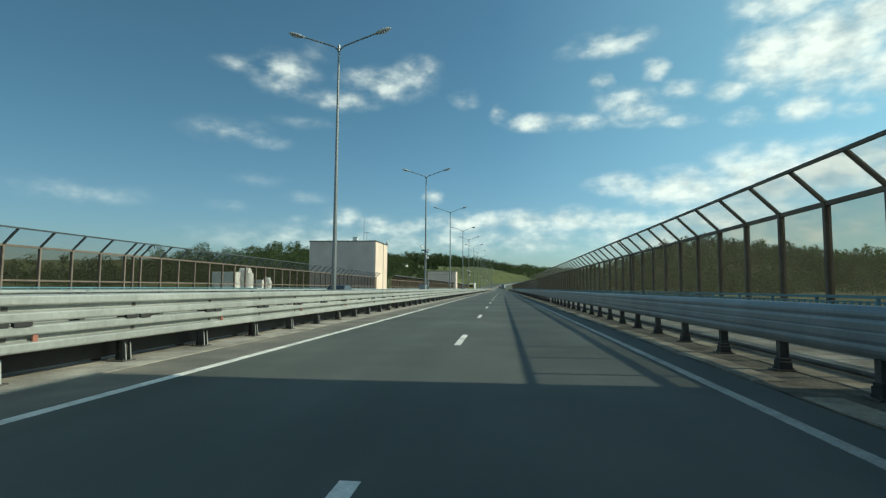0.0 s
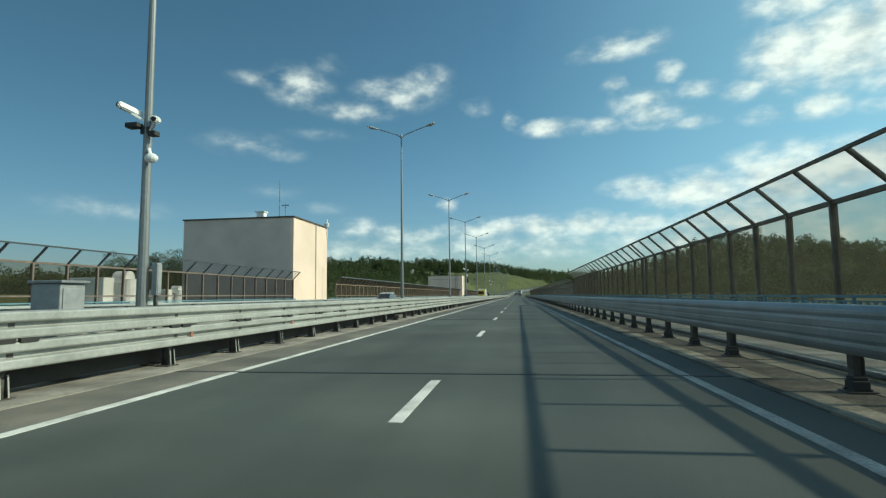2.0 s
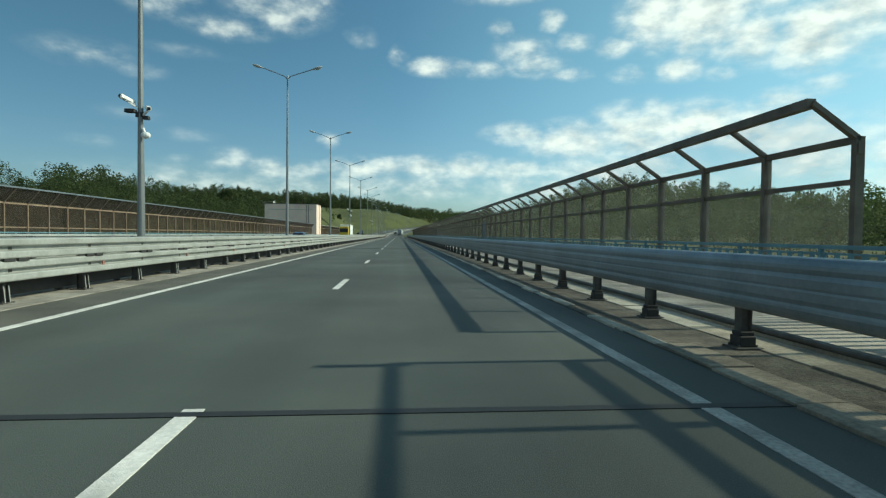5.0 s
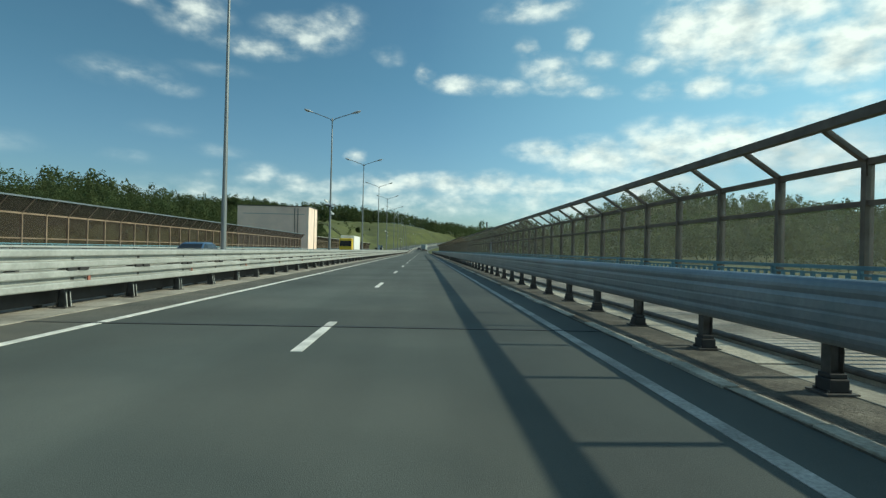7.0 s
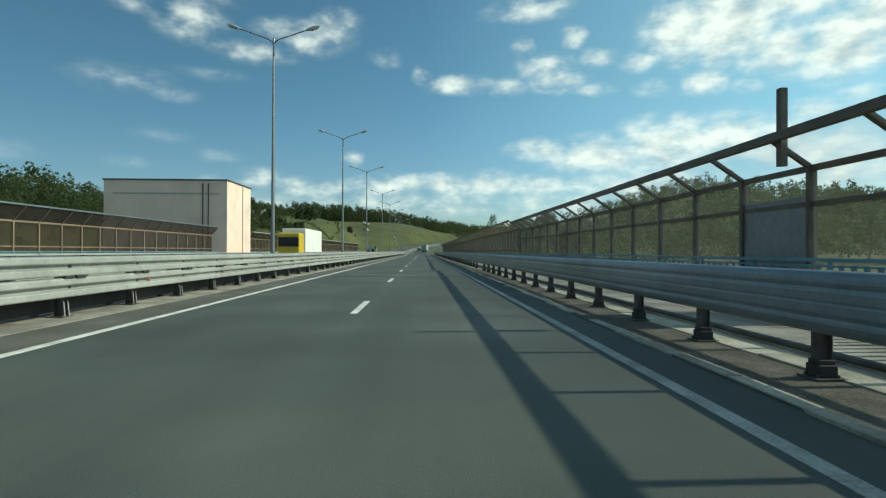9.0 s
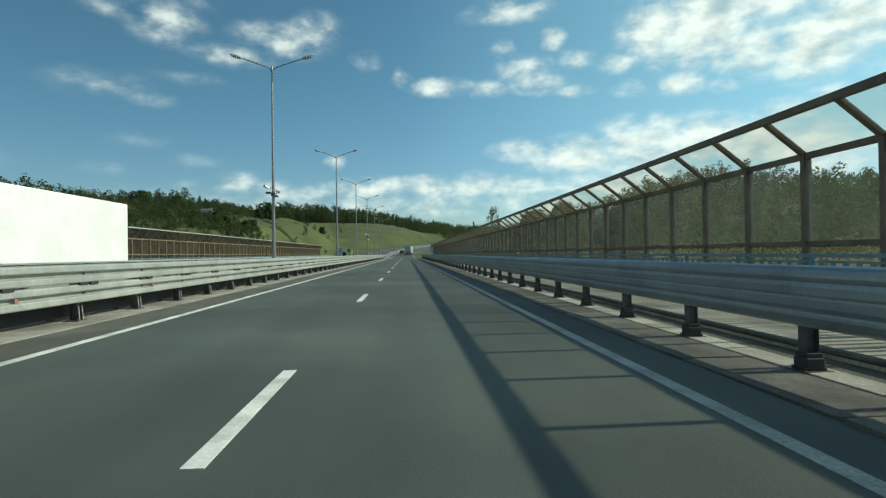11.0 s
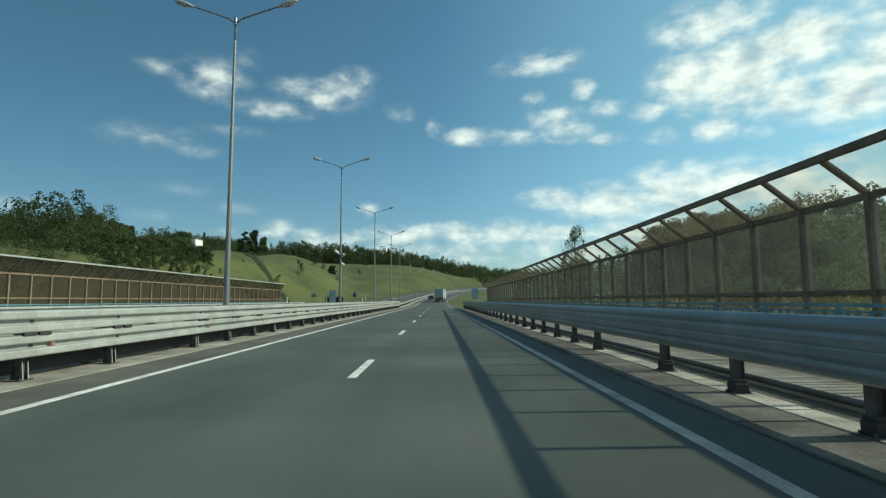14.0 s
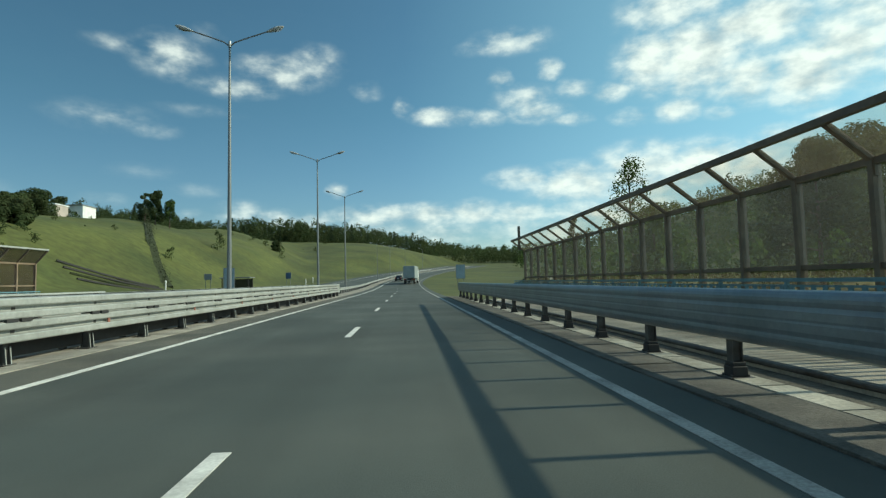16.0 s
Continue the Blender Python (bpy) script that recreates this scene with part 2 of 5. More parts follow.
# the same brown steel with shade in its colour: backlit posts, shadowed braces
RUSTSHADE = material("shaded_brown_steel", (.14, .115, .09), .55, .2, (10, .1), (1.5, .2), 0, 30, (.1, .08, .06))
SLATE = material("dark_slate_steel", (.06, .07, .075), .55, .2, (10, .1), (1.5, .2))
WARMSTEEL = material("warm_brown_painted_steel", (.165, .128, .09), .55, .2, (10, .1), (1.5, .2), 0, 30, (.12, .095, .07))
BLUE = material("blue_painted_steel", (.11, .23, .29), .45, .1, (10, .08), (1.2, .15), 0, 30, (.13, .26, .31))
POLE = material("galvanised_pole", (.22, .235, .24), .45, .5, (12, .06), (.7, .1))
HEAD = material("lamp_housing", (.5, .52, .53), .4, .3)
# PINK with PALEPINK, BEIGEWALL with CREAM: shaded and sunlit tones of one render
PINK = material("pink_render_shade_side", (.86, .64, .53), .9, 0, (14, .05), (.25, .08), .15, 40, (.78, .58, .49))
PALEPINK = material("pink_render_sun_side", (.8, .64, .54), .9, 0, (14, .05), (.25, .08), .15, 40, (.68, .56, .49))
CREAM = material("cream_render_sun_side", (.74, .585, .49), .9, 0, (14, .05), (.25, .08), .15, 40, (.7, .58, .46))
BEIGEWALL = material("beige_render_shade_side", (.66, .54, .5), .9, 0, (14, .05), (.25, .1), .15, 40, (.58, .48, .45))
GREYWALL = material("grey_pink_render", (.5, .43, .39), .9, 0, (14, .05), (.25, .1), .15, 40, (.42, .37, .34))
ROOFING = material("dark_roof_edge", (.07, .065, .06), .7)
GREYBOX = material("grey_cabinet_paint", (.22, .235, .245), .5, .2)
PALEBOX = material("pale_grey_cabinet_paint", (.29, .305, .31), .5, .1)
WHITEPAINT = material("white_paint", (.78, .79, .78), .5, 0, (8, .05), (1, .08))
RED = material("faded_reflector", (.33, .14, .1), .5)
RUBBER = material("black_rubber", (.02, .02, .02), .8)
JOINT = material("joint_steel", (.035, .035, .035), .6, .3)
GRASS = material("grass", (.08, .091, .021), .95, 0, (.9, .25), (.045, .26), .5, .9, (.05, .066, .017))
DITCH = material("dark_ditch_growth", (.04, .05, .02), .95, 0, (2, .3), (.4, .3))
BARK = material("bark", (.12, .09, .07), .95, 0, (20, .2), (2, .2), .4, 30)
LEAF = material("leaves", (.058, .084, .034), .85, 0, (.35, .28), (.07, .34), 0, 30, (.09, .11, .044), spec=.25)
LEAFLIGHT = material("light_leaves", (.075, .115, .034), .85, 0, (.6, .35), (.2, .2), 0, 30, (.06, .098, .028), spec=.25)
NEEDLE = material("needles", (.042, .064, .028), .9, 0, (1.2, .35), (.08, .2))

def leafy(m, share):
    """Lets part of the light through the leaves, as thin blades do."""
    n, l = m.node_tree.nodes, m.node_tree.links
    b = n["Principled BSDF"]
    through_leaf = n.new("ShaderNodeBsdfTranslucent")
    l.new(b.inputs["Base Color"].links[0].from_socket, through_leaf.inputs[0])
    both = n.new("ShaderNodeMixShader")
    both.inputs[0].default_value = share
    l.new(b.outputs[0], both.inputs[1])
    l.new(through_leaf.outputs[0], both.inputs[2])
    l.new(both.outputs[0], n["Material Output"].inputs[0])


leafy(LEAF, .5)
leafy(LEAFLIGHT, .52)
leafy(NEEDLE, .2)
CLEAR = clear_panel("clear_panel", (.93, .93, .94), (.68, .71, .69), .035, .2)
SMOKED = clear_panel("smoky_tinted_panel", (.88, .88, .88), (.62, .64, .6), .06, .25)
HAZEPANEL = clear_panel("lightly_smoky_panel", (.76, .745, .71), (.42, .4, .36), .05, .25)
TANPANEL = clear_panel("tan_tinted_panel", (.92, .905, .87), (.5, .45, .37), .07, .25)
BROWNPANEL = clear_panel("brown_tinted_panel", (.64, .6, .57), (.25, .205, .18), .26, .3)
DIMPANEL = clear_panel("brownish_clear_panel", (.76, .735, .71), (.25, .22, .2), .06, .3)
GLASS = material("dark_glass", (.02, .025, .03), .08, 0, spec=.8)
CARDARK = material("dark_car_paint", (.02, .022, .027), .25, .2)
CARWHITE = material("white_car_paint", (.75, .76, .77), .3)
CARSILVER = material("silver_car_paint", (.55, .57, .58), .3, .3)
CARBLUE = material("blue_car_paint", (.06, .12, .22), .3, .2)
TRUCKGREY = material("truck_tarpaulin", (.27, .31, .32), .6)
YELLOW = material("yellow_cab_paint", (.6, .42, .03), .4)
SIGNPALE = material("faded_sign_face", (.3, .37, .43), .5)
SIGNBLUE = material("blue_sign_face", (.045, .1, .2), .5)
TAIL = material("tail_light_red", (.35, .02, .02), .3)


# ---- building helpers ----
def link_mesh(name, bm, mat):
    me = bpy.data.meshes.new(name)
    bm.to_mesh(me)
    bm.free()
    me.materials.append(mat)
    return me


def slab(bm, x0, x1, y0, y1, z0, z1, bevel=0.0):
    r = bmesh.ops.create_cube(bm, size=1, matrix=Matrix.Translation(((x0 + x1) / 2, (y0 + y1) / 2, (z0 + z1) / 2))
                              @ Matrix.Diagonal((x1 - x0, y1 - y0, z1 - z0, 1)))
    if bevel:
        vs = set(r["verts"])
        bmesh.ops.bevel(bm, geom=[e for e in bm.edges if e.verts[0] in vs and e.verts[1] in vs], offset=bevel, segments=2,
                        affect='EDGES', profile=0.5)


def beam_between(bm, a, b, wide, deep):
    a, b = Vector(a), Vector(b)
    d = b - a
    m = Matrix.Translation((a + b) / 2) @ d.to_track_quat('Z', 'Y').to_matrix().to_4x4() @ Matrix.Diagonal((wide, deep, d.length, 1))
    bmesh.ops.create_cube(bm, size=1, matrix=m)


def tube(bm, a, b, r0, r1, sides=10):
    a, b = Vector(a), Vector(b)
    d = b - a
    m = Matrix.Translation((a + b) / 2) @ d.to_track_quat('Z', 'Y').to_matrix().to_4x4()
    bmesh.ops.create_cone(bm, cap_ends=True, segments=sides, radius1=r0, radius2=r1, depth=d.length, matrix=m)


def box_mesh(name, mat, *dims, bevel=0.0):
    bm = bmesh.new()
    slab(bm, *dims, bevel=bevel)
    return link_mesh(name, bm, mat)


def thing(name, place, label, category, group="", kind=""):
    ob = new(name)
    ob.empty_display_size = 0.3
    ob.location = place
    return tagged(ob, label, category, group, kind)


def piece(name, me, parent, m=None, label=""):
    ob = new(name, me)
    ob.parent = parent
    if m is not None:
        ob.matrix_basis = m
    return tagged(ob, label) if label else ob


def part(name, bm, mat, parent, label=""):
    return piece(name, link_mesh(name, bm, mat), parent, None, label)


def at(x, y, z):
    return Matrix.Translation((x, y, z))


def structure(name, me, label="", category=""):
    return tagged(new(name, me), label, category, "", "structure")


# ---- the line of the road: level and straight over the bridge, then rising and bending away ----
BEND, RISE = 438.0, 385.0


def road_x(y):
    d = max(0.0, y - BEND)
    return 0.0013 * d * d if d < 120 else 0.0013 * 120 * 120 + 0.312 * (d - 120)


def road_z(y):
    d = max(0.0, y - RISE)
    return 0.00022 * d * d if d < 110 else 0.00022 * 110 * 110 + 0.0484 * (d - 110)


def stations(y0, y1):
    ys = [y0]
    while ys[-1] < y1 - 1e-6:
        step = 40.0 if ys[-1] < 360 else 5.0
        ys.append(min(y1, ys[-1] + step))
    return ys


def ribbon(x0, x1, y0, y1, z0, z1, mat, name, flare=0.0):
    """A strip that follows the road between two offsets from its line."""
    verts, faces = [], []
    for y in stations(y0, y1):
        c, h = road_x(y), road_z(y)
        f2 = flare * max(0.0, y - 362.0)
        verts += [(c + x0 + f2, y, h + z0), (c + x1 + f2, y, h + z0), (c + x1 + f2, y, h + z1), (c + x0 + f2, y, h + z1)]
    k = len(verts) // 4
    for i in range(k - 1):
        a, b = 4 * i, 4 * i + 4
        for j in range(4):
            q = (j + 1) % 4
            faces.append((a + j, a + q, b + q, b + j))
    faces += [(3, 2, 1, 0), tuple(4 * (k - 1) + j for j in range(4))]
    me = bpy.data.meshes.new(name)
    me.from_pydata(verts, [], faces)
    me.materials.append(mat)
    return me


MED = -7.8          # middle of the median, where the lamps stand
road = structure("road", ribbon(-21.5, 3.25, -60, 640, -.5, 0.0, ASPHALT, "road"), "grey asphalt dual carriageway over the bridge", "road")
structure("road_shoulder", ribbon(-6.4, -5.28, -60, 72, -.2, .004, SHOULDER, "road_shoulder"), "dusty pale strip beside the median", "road")
structure("road_shoulder", ribbon(-6.4, -5.28, 72.004, 384, -.2, .004, DARKSHOULDER, "road_shoulder"), "dark dusty asphalt strip beside the median", "road")
structure("road_shoulder", ribbon(-10.3, -9.25, -60, 384, -.2, .004, SHOULDER, "road_shoulder"), "dusty asphalt strip beside the median kerb", "road")
structure("median", ribbon(-9.3, -6.32, -60, 640, -.3, .02, CONCRETE, "median"), "weathered concrete median strip under the guard rails", "kerb")
kerb = structure("kerb", ribbon(3.2, 4.88, -60, 372, -.4, .015, DIRT, "kerb"), "uneven concrete kerb slabs and dirt under the guard rail", "kerb")
structure("kerb", ribbon(-20.02, -19.02, -60, 364, -.4, .1, CONCRETE, "kerb"), "concrete kerb strip under the far guard rail", "kerb")
structure("pavement", ribbon(4.9, 7.1, -60, 362, -.5, .06, SLAB, "pavement"), "narrow concrete service walkway beside the bridge rail", "pavement")
structure("pavement", ribbon(-22.7, -20.06, -60, 364, -.5, .31, SLAB, "pavement"), "narrow concrete service walkway beside the bridge rail", "pavement")
# the right-hand line gets the paint darkened for the rail's shadow
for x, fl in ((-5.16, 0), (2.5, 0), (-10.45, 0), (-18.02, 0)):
    structure("edge_line", ribbon(x - .08, x + .08, -60, 640, -.02, .006, SHADEDLINE if x > 0 else LINE, "edge_line", fl), "white solid edge line painted on asphalt", "road marking")

# dashes of the lane lines
dash_mesh = box_mesh("lane_dash", LINE, -.075, .075, 0, 2.75, -.01, .007)
for k in range(-3, 52):
    y = 0.692 + 11.364 * k
    if k <= 45:
        piece("lane_dash", dash_mesh, road, at(-1.413 + road_x(y), y, road_z(y) + .0) @ Matrix.Rotation(-.0, 4, 'Z'))
    y2 = 5.0 + 11.364 * k
    if y2 < 400:
        piece("lane_dash", dash_mesh, road, at(-14.2 + road_x(y2), y2, road_z(y2)))
# steel expansion joints across the carriageway
joint = box_mesh("expansion_joint", JOINT, -21.0, 3.19, -.05, .05, -.05, .008)
for y in (49.6, 69.6, 105.6, 150.6, 260.4, 329.1, 210.0):
    piece("expansion_joint", joint, road, at(0, y, 0))


# ---- guard rails ----
def evenly(start, spacing, y0, y1):
    """Places at an even spacing through start, between y0 and y1."""
    return [start + spacing * k for k in range(math.ceil((y0 - start) / spacing), math.floor((y1 - start) / spacing) + 1)]


def w_profile(height, depth, t=0.012, floor=.1):
    """Outline of a W-shaped rail sheet: two rounded ridges with a valley, as (outwards, up) pairs."""
    h = height / 2
    front = [(0.0, h), (.5, h * .98), (.93, h * .9), (1.0, h * .8), (1.0, h * .36), (.92, h * .27), (floor, h * .15), (floor, -h * .15),
             (.92, -h * .27), (1.0, -h * .36), (1.0, -h * .8), (.93, -h * .9), (.5, -h * .98), (0.0, -h)]
    front = [(a * depth, b) for a, b in front]
    return front + [(a - t, b * .97) for a, b in reversed(front)]


def shaded_profile(height, depth, upper, t=0.012):
    """Outline of the smoother sheets beside the walkway: the upper one rounds back to the top, the lower one tucks in below."""
    h = height / 2
    if upper:
        front = [(0.0, 1.0), (.35, .985), (.66, .9), (.86, .72), (.97, .48), (1.0, .25), (.95, .06), (.9, -.06), (.94, -.2), (1.0, -.36), (1.0, -.85), (.96, -1.0)]
    else:
        front = [(.96, 1.0), (1.0, .86), (1.0, .34), (.94, .18), (.9, .04), (.95, -.12), (.97, -.3), (.88, -.58), (.68, -.82), (.4, -.96), (.1, -1.0)]
    front = [(a * depth, b * h) for a, b in front]
    return front + [(a - t, b * .985) for a, b in reversed(front)]


def w_beam(name, length, height, depth, side, mat, upper=True):
    prof = w_profile(height, depth, .012, .08) if mat is ZINC else shaded_profile(height, depth, upper)
    n = len(prof)
    verts = [(side * a, y, b) for y in (0.0, length) for a, b in prof]
    faces = [(i, (i + 1) % n, n + (i + 1) % n, n + i) for i in range(n)]
    me = bpy.data.meshes.new(name)
    me.from_pydata(verts, [], faces)
    me.materials.append(mat)
    bm = bmesh.new()
    bm.from_mesh(me)
    bmesh.ops.recalc_face_normals(bm, faces=bm.faces)
    bm.to_mesh(me)
    bm.free()
    return me


def post_mesh(side, top, finned):
    bm = bmesh.new()
    slab(bm, -.07, -.06, -.06, .06, 0, top)       # flange
    slab(bm, .06, .07, -.06, .06, 0, top)
    slab(bm, -.06, .06, -.006, .006, 0, top)      # web
    slab(bm, -.16, .16, -.15, .15, 0, .02)  # base plate
    for dy in (-.06, .06) if finned else ():      # stiffening fins towards the road and a foot behind
        vs = [bm.verts.new((side * a, dy + b, c)) for b in (-.006, .006) for a, c in ((.07, .02), (.13, .02), (.1, .32), (.07, .32))]
        bm.faces.new(vs[:4])
        bm.faces.new(vs[4:])
        for k in range(4):
            bm.faces.new((vs[k], vs[(k + 1) % 4], vs[4 + (k + 1) % 4], vs[4 + k]))
    if finned:
        slab(bm, -side * .48 - .06, -side * .48 + .06, -.05, .05, 0, .15)
    bmesh.ops.recalc_face_normals(bm, faces=bm.faces)
    for dx in (-.11, .11):
        for dy in (-.09, .09):
            tube(bm, (dx, dy, .02), (dx, dy, .05), .014, .014, 6)
    return link_mesh("post", bm, POSTSTEEL)


# pale strips along the fins paint the sunlight caught by their front edges
def fin_edge_mesh(side):
    bm = bmesh.new()
    for dy in (-.06, .06):
        beam_between(bm, (side * .136, dy, .02), (side * .106, dy, .32), .022, .012)
    return link_mesh("fin_edge", bm, ZINC)


def guard_rail(x, side, y0, y1, spacing, phases, beams, depth, label, block=True, red_every=0, sheet_mat=ZINC, base=.1, reach=.17):
    """side: +1 when the beams face +x. phases: (start of a stretch, a post in it). beams: (height of the middle, sheet height)."""
    rail = thing("guard_rail", (x, 0, 0), label, "guard rail", "bridge guard rails", "")
    top = max(z + h / 2 for z, h in beams)
    post = post_mesh(side, top - base - .01, block)
    fins = fin_edge_mesh(side) if red_every else None
    spacer = box_mesh("spacer", DARKBLOCK, -.02, .03, .03, .3, -.03, .03)
    bracket = box_mesh("bracket", POSTSTEEL, -.06, .06, -.05, .05, -.09, .09)
    collar = None
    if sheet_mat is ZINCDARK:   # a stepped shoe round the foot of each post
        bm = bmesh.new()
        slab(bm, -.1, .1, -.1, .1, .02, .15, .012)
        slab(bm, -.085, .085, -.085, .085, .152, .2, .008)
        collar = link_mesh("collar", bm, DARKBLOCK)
    reflector = None
    if red_every:
        bm = bmesh.new()
        slab(bm, -.015, .015, -.04, .04, -.055, .055, .006)
        reflector = link_mesh("reflector", bm, RED)
    ends = [a for a, _ in phases[1:]] + [y1]
    ys = []
    for (a, p), b in zip(phases, ends):
        ys += evenly(p, spacing, max(a, y0), b - .5 * spacing)
    sheets = {}
    for k, y in enumerate(ys):
        h = road_z(y)
        c = road_x(y)
        piece("post", post, rail, at(c, y, h + base))
        if fins:
            piece("fin_edge", fins, rail, at(c, y, h + base), "pale strip on the fin edge, sunlight put into its colour")
        if collar:
            piece("collar", collar, rail, at(c, y, h + base))
        for z, hh in beams:
            piece("bracket", bracket, rail, at(c + side * (reach - .05), y, h + z))
        if block:
            zz = beams[0][0] - beams[0][1] / 2 - .012
            for turn in (0, math.pi):
                piece("spacer", spacer, rail, at(c + side * (reach - .01 + depth), y, h + zz) @ Matrix.Rotation(turn, 4, 'Z'))
        if k % 2 == 0 and k < len(ys) - 1:
            long = ys[min(k + 2, len(ys) - 1)] - y
            slope = math.atan2(road_z(y + long) - h, long)
            turn = math.atan2(road_x(y + long) - c, long)
            for z, hh in beams:
                key = (round(long, 2), z)
                if key not in sheets:
                    sheets[key] = w_beam("beam", key[0] - .004, hh, depth, side, sheet_mat, z == beams[0][0])
                piece("beam", sheets[key], rail, at(c + side * reach, y, h + z) @ Matrix.Rotation(-turn, 4, 'Z') @ Matrix.Rotation(slope, 4, 'X'))
        if reflector and k % red_every == 0:
            piece("reflector", reflector, rail, at(c + side * (reach + depth * .7), y + .4, h + beams[-1][0]), "small faded red reflector")
    return rail


MEDIAN_POSTS = ((-24, 18.0), (50, 86.2), (105.6, 198.0), (221, 269.6), (300, 331.1))
EDGE_POSTS = ((-24, 18.3), (50, 82.1), (107, 195.0), (221, 266.7), (300, 328.2))
guard_rail(-6.95, 1, -24, 384, 2.4, MEDIAN_POSTS, ((1.0, .38), (.6, .38)), .12,
           "pale galvanised double-beam guard rail along the median", True, 2, ZINC, .02)
guard_rail(-8.65, -1, -24, 384, 2.4, [(a, p + 1.0) for a, p in MEDIAN_POSTS], ((1.0, .38), (.6, .38)), .12,
           "pale galvanised double-beam guard rail facing the far carriageway", True, 0, ZINC, .02)
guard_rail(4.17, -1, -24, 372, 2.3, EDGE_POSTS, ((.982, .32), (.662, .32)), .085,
           "double-beam guard rail beside the walkway, its zinc darkened for shade", False, 0, ZINCDARK, .02, .1)
duct = thing("cable_duct", (-7.3, 0, 0), "dark cable duct running along the median between the rails", "duct")
piece("body", box_mesh("body", JOINT, -.14, .14, -24, 384, .1, .38, bevel=.02), duct)
piece("lid", box_mesh("lid", WHITEPAINT, -.17, .16, -24, 384, .383, .4), duct)
guard_rail(-19.6, 1, -24, 366, 2.41, ((-24, 0.0),), ((.97, .31), (.66, .31)), .085,
           "pale galvanised guard rail along the far edge of the bridge", False)
guard_rail(-7.8, 1, 386, 560, 2.41, ((386, 386.0),), ((.62, .31),), .085, "single-beam guard rail on the median past the bridge", False)


# ---- blue handrails along the walkways ----
def handrail(x, y0, y1, lift=0.0, flat=.014):
    rail = thing("handrail", (x, 0, lift), "blue painted steel handrail with thin bars along the walkway", "railing", "walkway handrails")
    post = box_mesh("post", BLUE, -.03, .03, -.03, .03, .06, 1.2, bevel=.006)
    k = 0
    while y0 + 1.9 * k < y1:
        y = y0 + 1.9 * k
        piece("post", post, rail, at(0, y, 0))
        k += 1
    n = int((y1 - y0) / .235)
    c = np.array([(-1, -1, 0), (1, -1, 0), (1, 1, 0), (-1, 1, 0), (-1, -1, 1), (1, -1, 1), (1, 1, 1), (-1, 1, 1)], float) * (.012, flat, .94) + (0, 0, .18)
    v = (c[None] + np.stack([np.zeros(n), y0 + .12 + .235 * np.arange(n), np.zeros(n)], -1)[:, None]).reshape(-1, 3)
    f = (np.array([(0, 1, 5, 4), (1, 2, 6, 5), (2, 3, 7, 6), (3, 0, 4, 7)])[None] + 8 * np.arange(n)[:, None, None]).reshape(-1, 4)
    me = bpy.data.meshes.new("bar_infill")
    me.from_pydata(v.tolist(), [], f.tolist())
    me.materials.append(BLUE)
    tagged(piece("bar_infill", me, rail), kind="stuff")
    for z, w in ((1.2, .03), (1.1, .016), (.16, .016)):
        piece("rail", box_mesh("rail", BLUE, -w, w, y0, y1, z - w, z + w), rail)


handrail(6.5, -20, 360, 0, .042)
handrail(-22.1, -20, 90.5, 0)
handrail(-22.1, 100, 240.5, 0)
handrail(-22.1, 250, 362, 0)


# ---- noise barriers with a canopy that leans over the road ----
def noise_barrier(x, lean, ys, zk, zt, mid, lower, upper, canopy, steel, thick, label, solid=(), cap=None):
    """lean: the way in x in which the canopy leans. ys: the posts. solid: spans with an opaque lower sheet."""
    fence = thing("noise_barrier", (x, 0, 0), label, "barrier", "bridge noise barriers")
    run, g = .75, .05
    post = box_mesh("post", steel, -.07, .07, -.045, .045, .06, zk + .04)
    bm = bmesh.new()
    beam_between(bm, (0, 0, zk), (lean * run, 0, zt), .09, .075)
    slab(bm, -.05, .05, -.06, .06, zk - .22, zk - .05)
    # braces of the sunlit brown barriers get the copy darkened for canopy shade
    brace = link_mesh("brace", bm, RUSTSHADE if steel is RUST else SLATE if steel is RUSTMID else steel)
    sheets = {}
    for k, y in enumerate(ys):
        piece("post", post, fence, at(0, y, 0))
        piece("brace", brace, fence, at(0, y, 0))
        if k == len(ys) - 1:
            break
        span = round(ys[k + 1] - y, 2)
        if span not in sheets:
            bm = bmesh.new()
            beam_between(bm, (lean * .03, span / 2, zk + .04), (lean * (run - .03), span / 2, zt - .03), span - 2 * g, .014)
            sheets[span] = (box_mesh("panel", lower, -.008, .008, g, span - g, .32, mid - .03),
                            box_mesh("panel", upper, -.008, .008, g, span - g, mid + .03, zk - .03), link_mesh("canopy_panel", bm, canopy),
                            box_mesh("panel", GREYBOX, -.02, .02, g, span - g, .32, mid + .14))
        low, high, roof, opaque = sheets[span]
        if any(a <= y + span / 2 <= b for a, b in solid):
            piece("panel", opaque, fence, at(0, y, 0), "opaque grey sheet")
        else:
            piece("panel", low, fence, at(0, y, 0))
        piece("panel", high, fence, at(0, y, 0))
        piece("canopy_panel", roof, fence, at(0, y, 0))
    for nm, xx, z, w in (("top_rail", lean * run, zt, thick), ("knee_rail", 0, zk, .05), ("middle_rail", 0, mid, .04), ("bottom_rail", 0, .28, .05)):
        piece(nm, box_mesh(nm, cap if cap and nm == "top_rail" else steel, xx - w, xx + w, ys[0], ys[-1], z - w, z + w), fence)
    return fence


def mast(fence, x, y, z0, z1):
    piece("mast", box_mesh("mast", RUSTSHADE, x - .06, x + .06, y - .06, y + .06, z0, z1), fence)


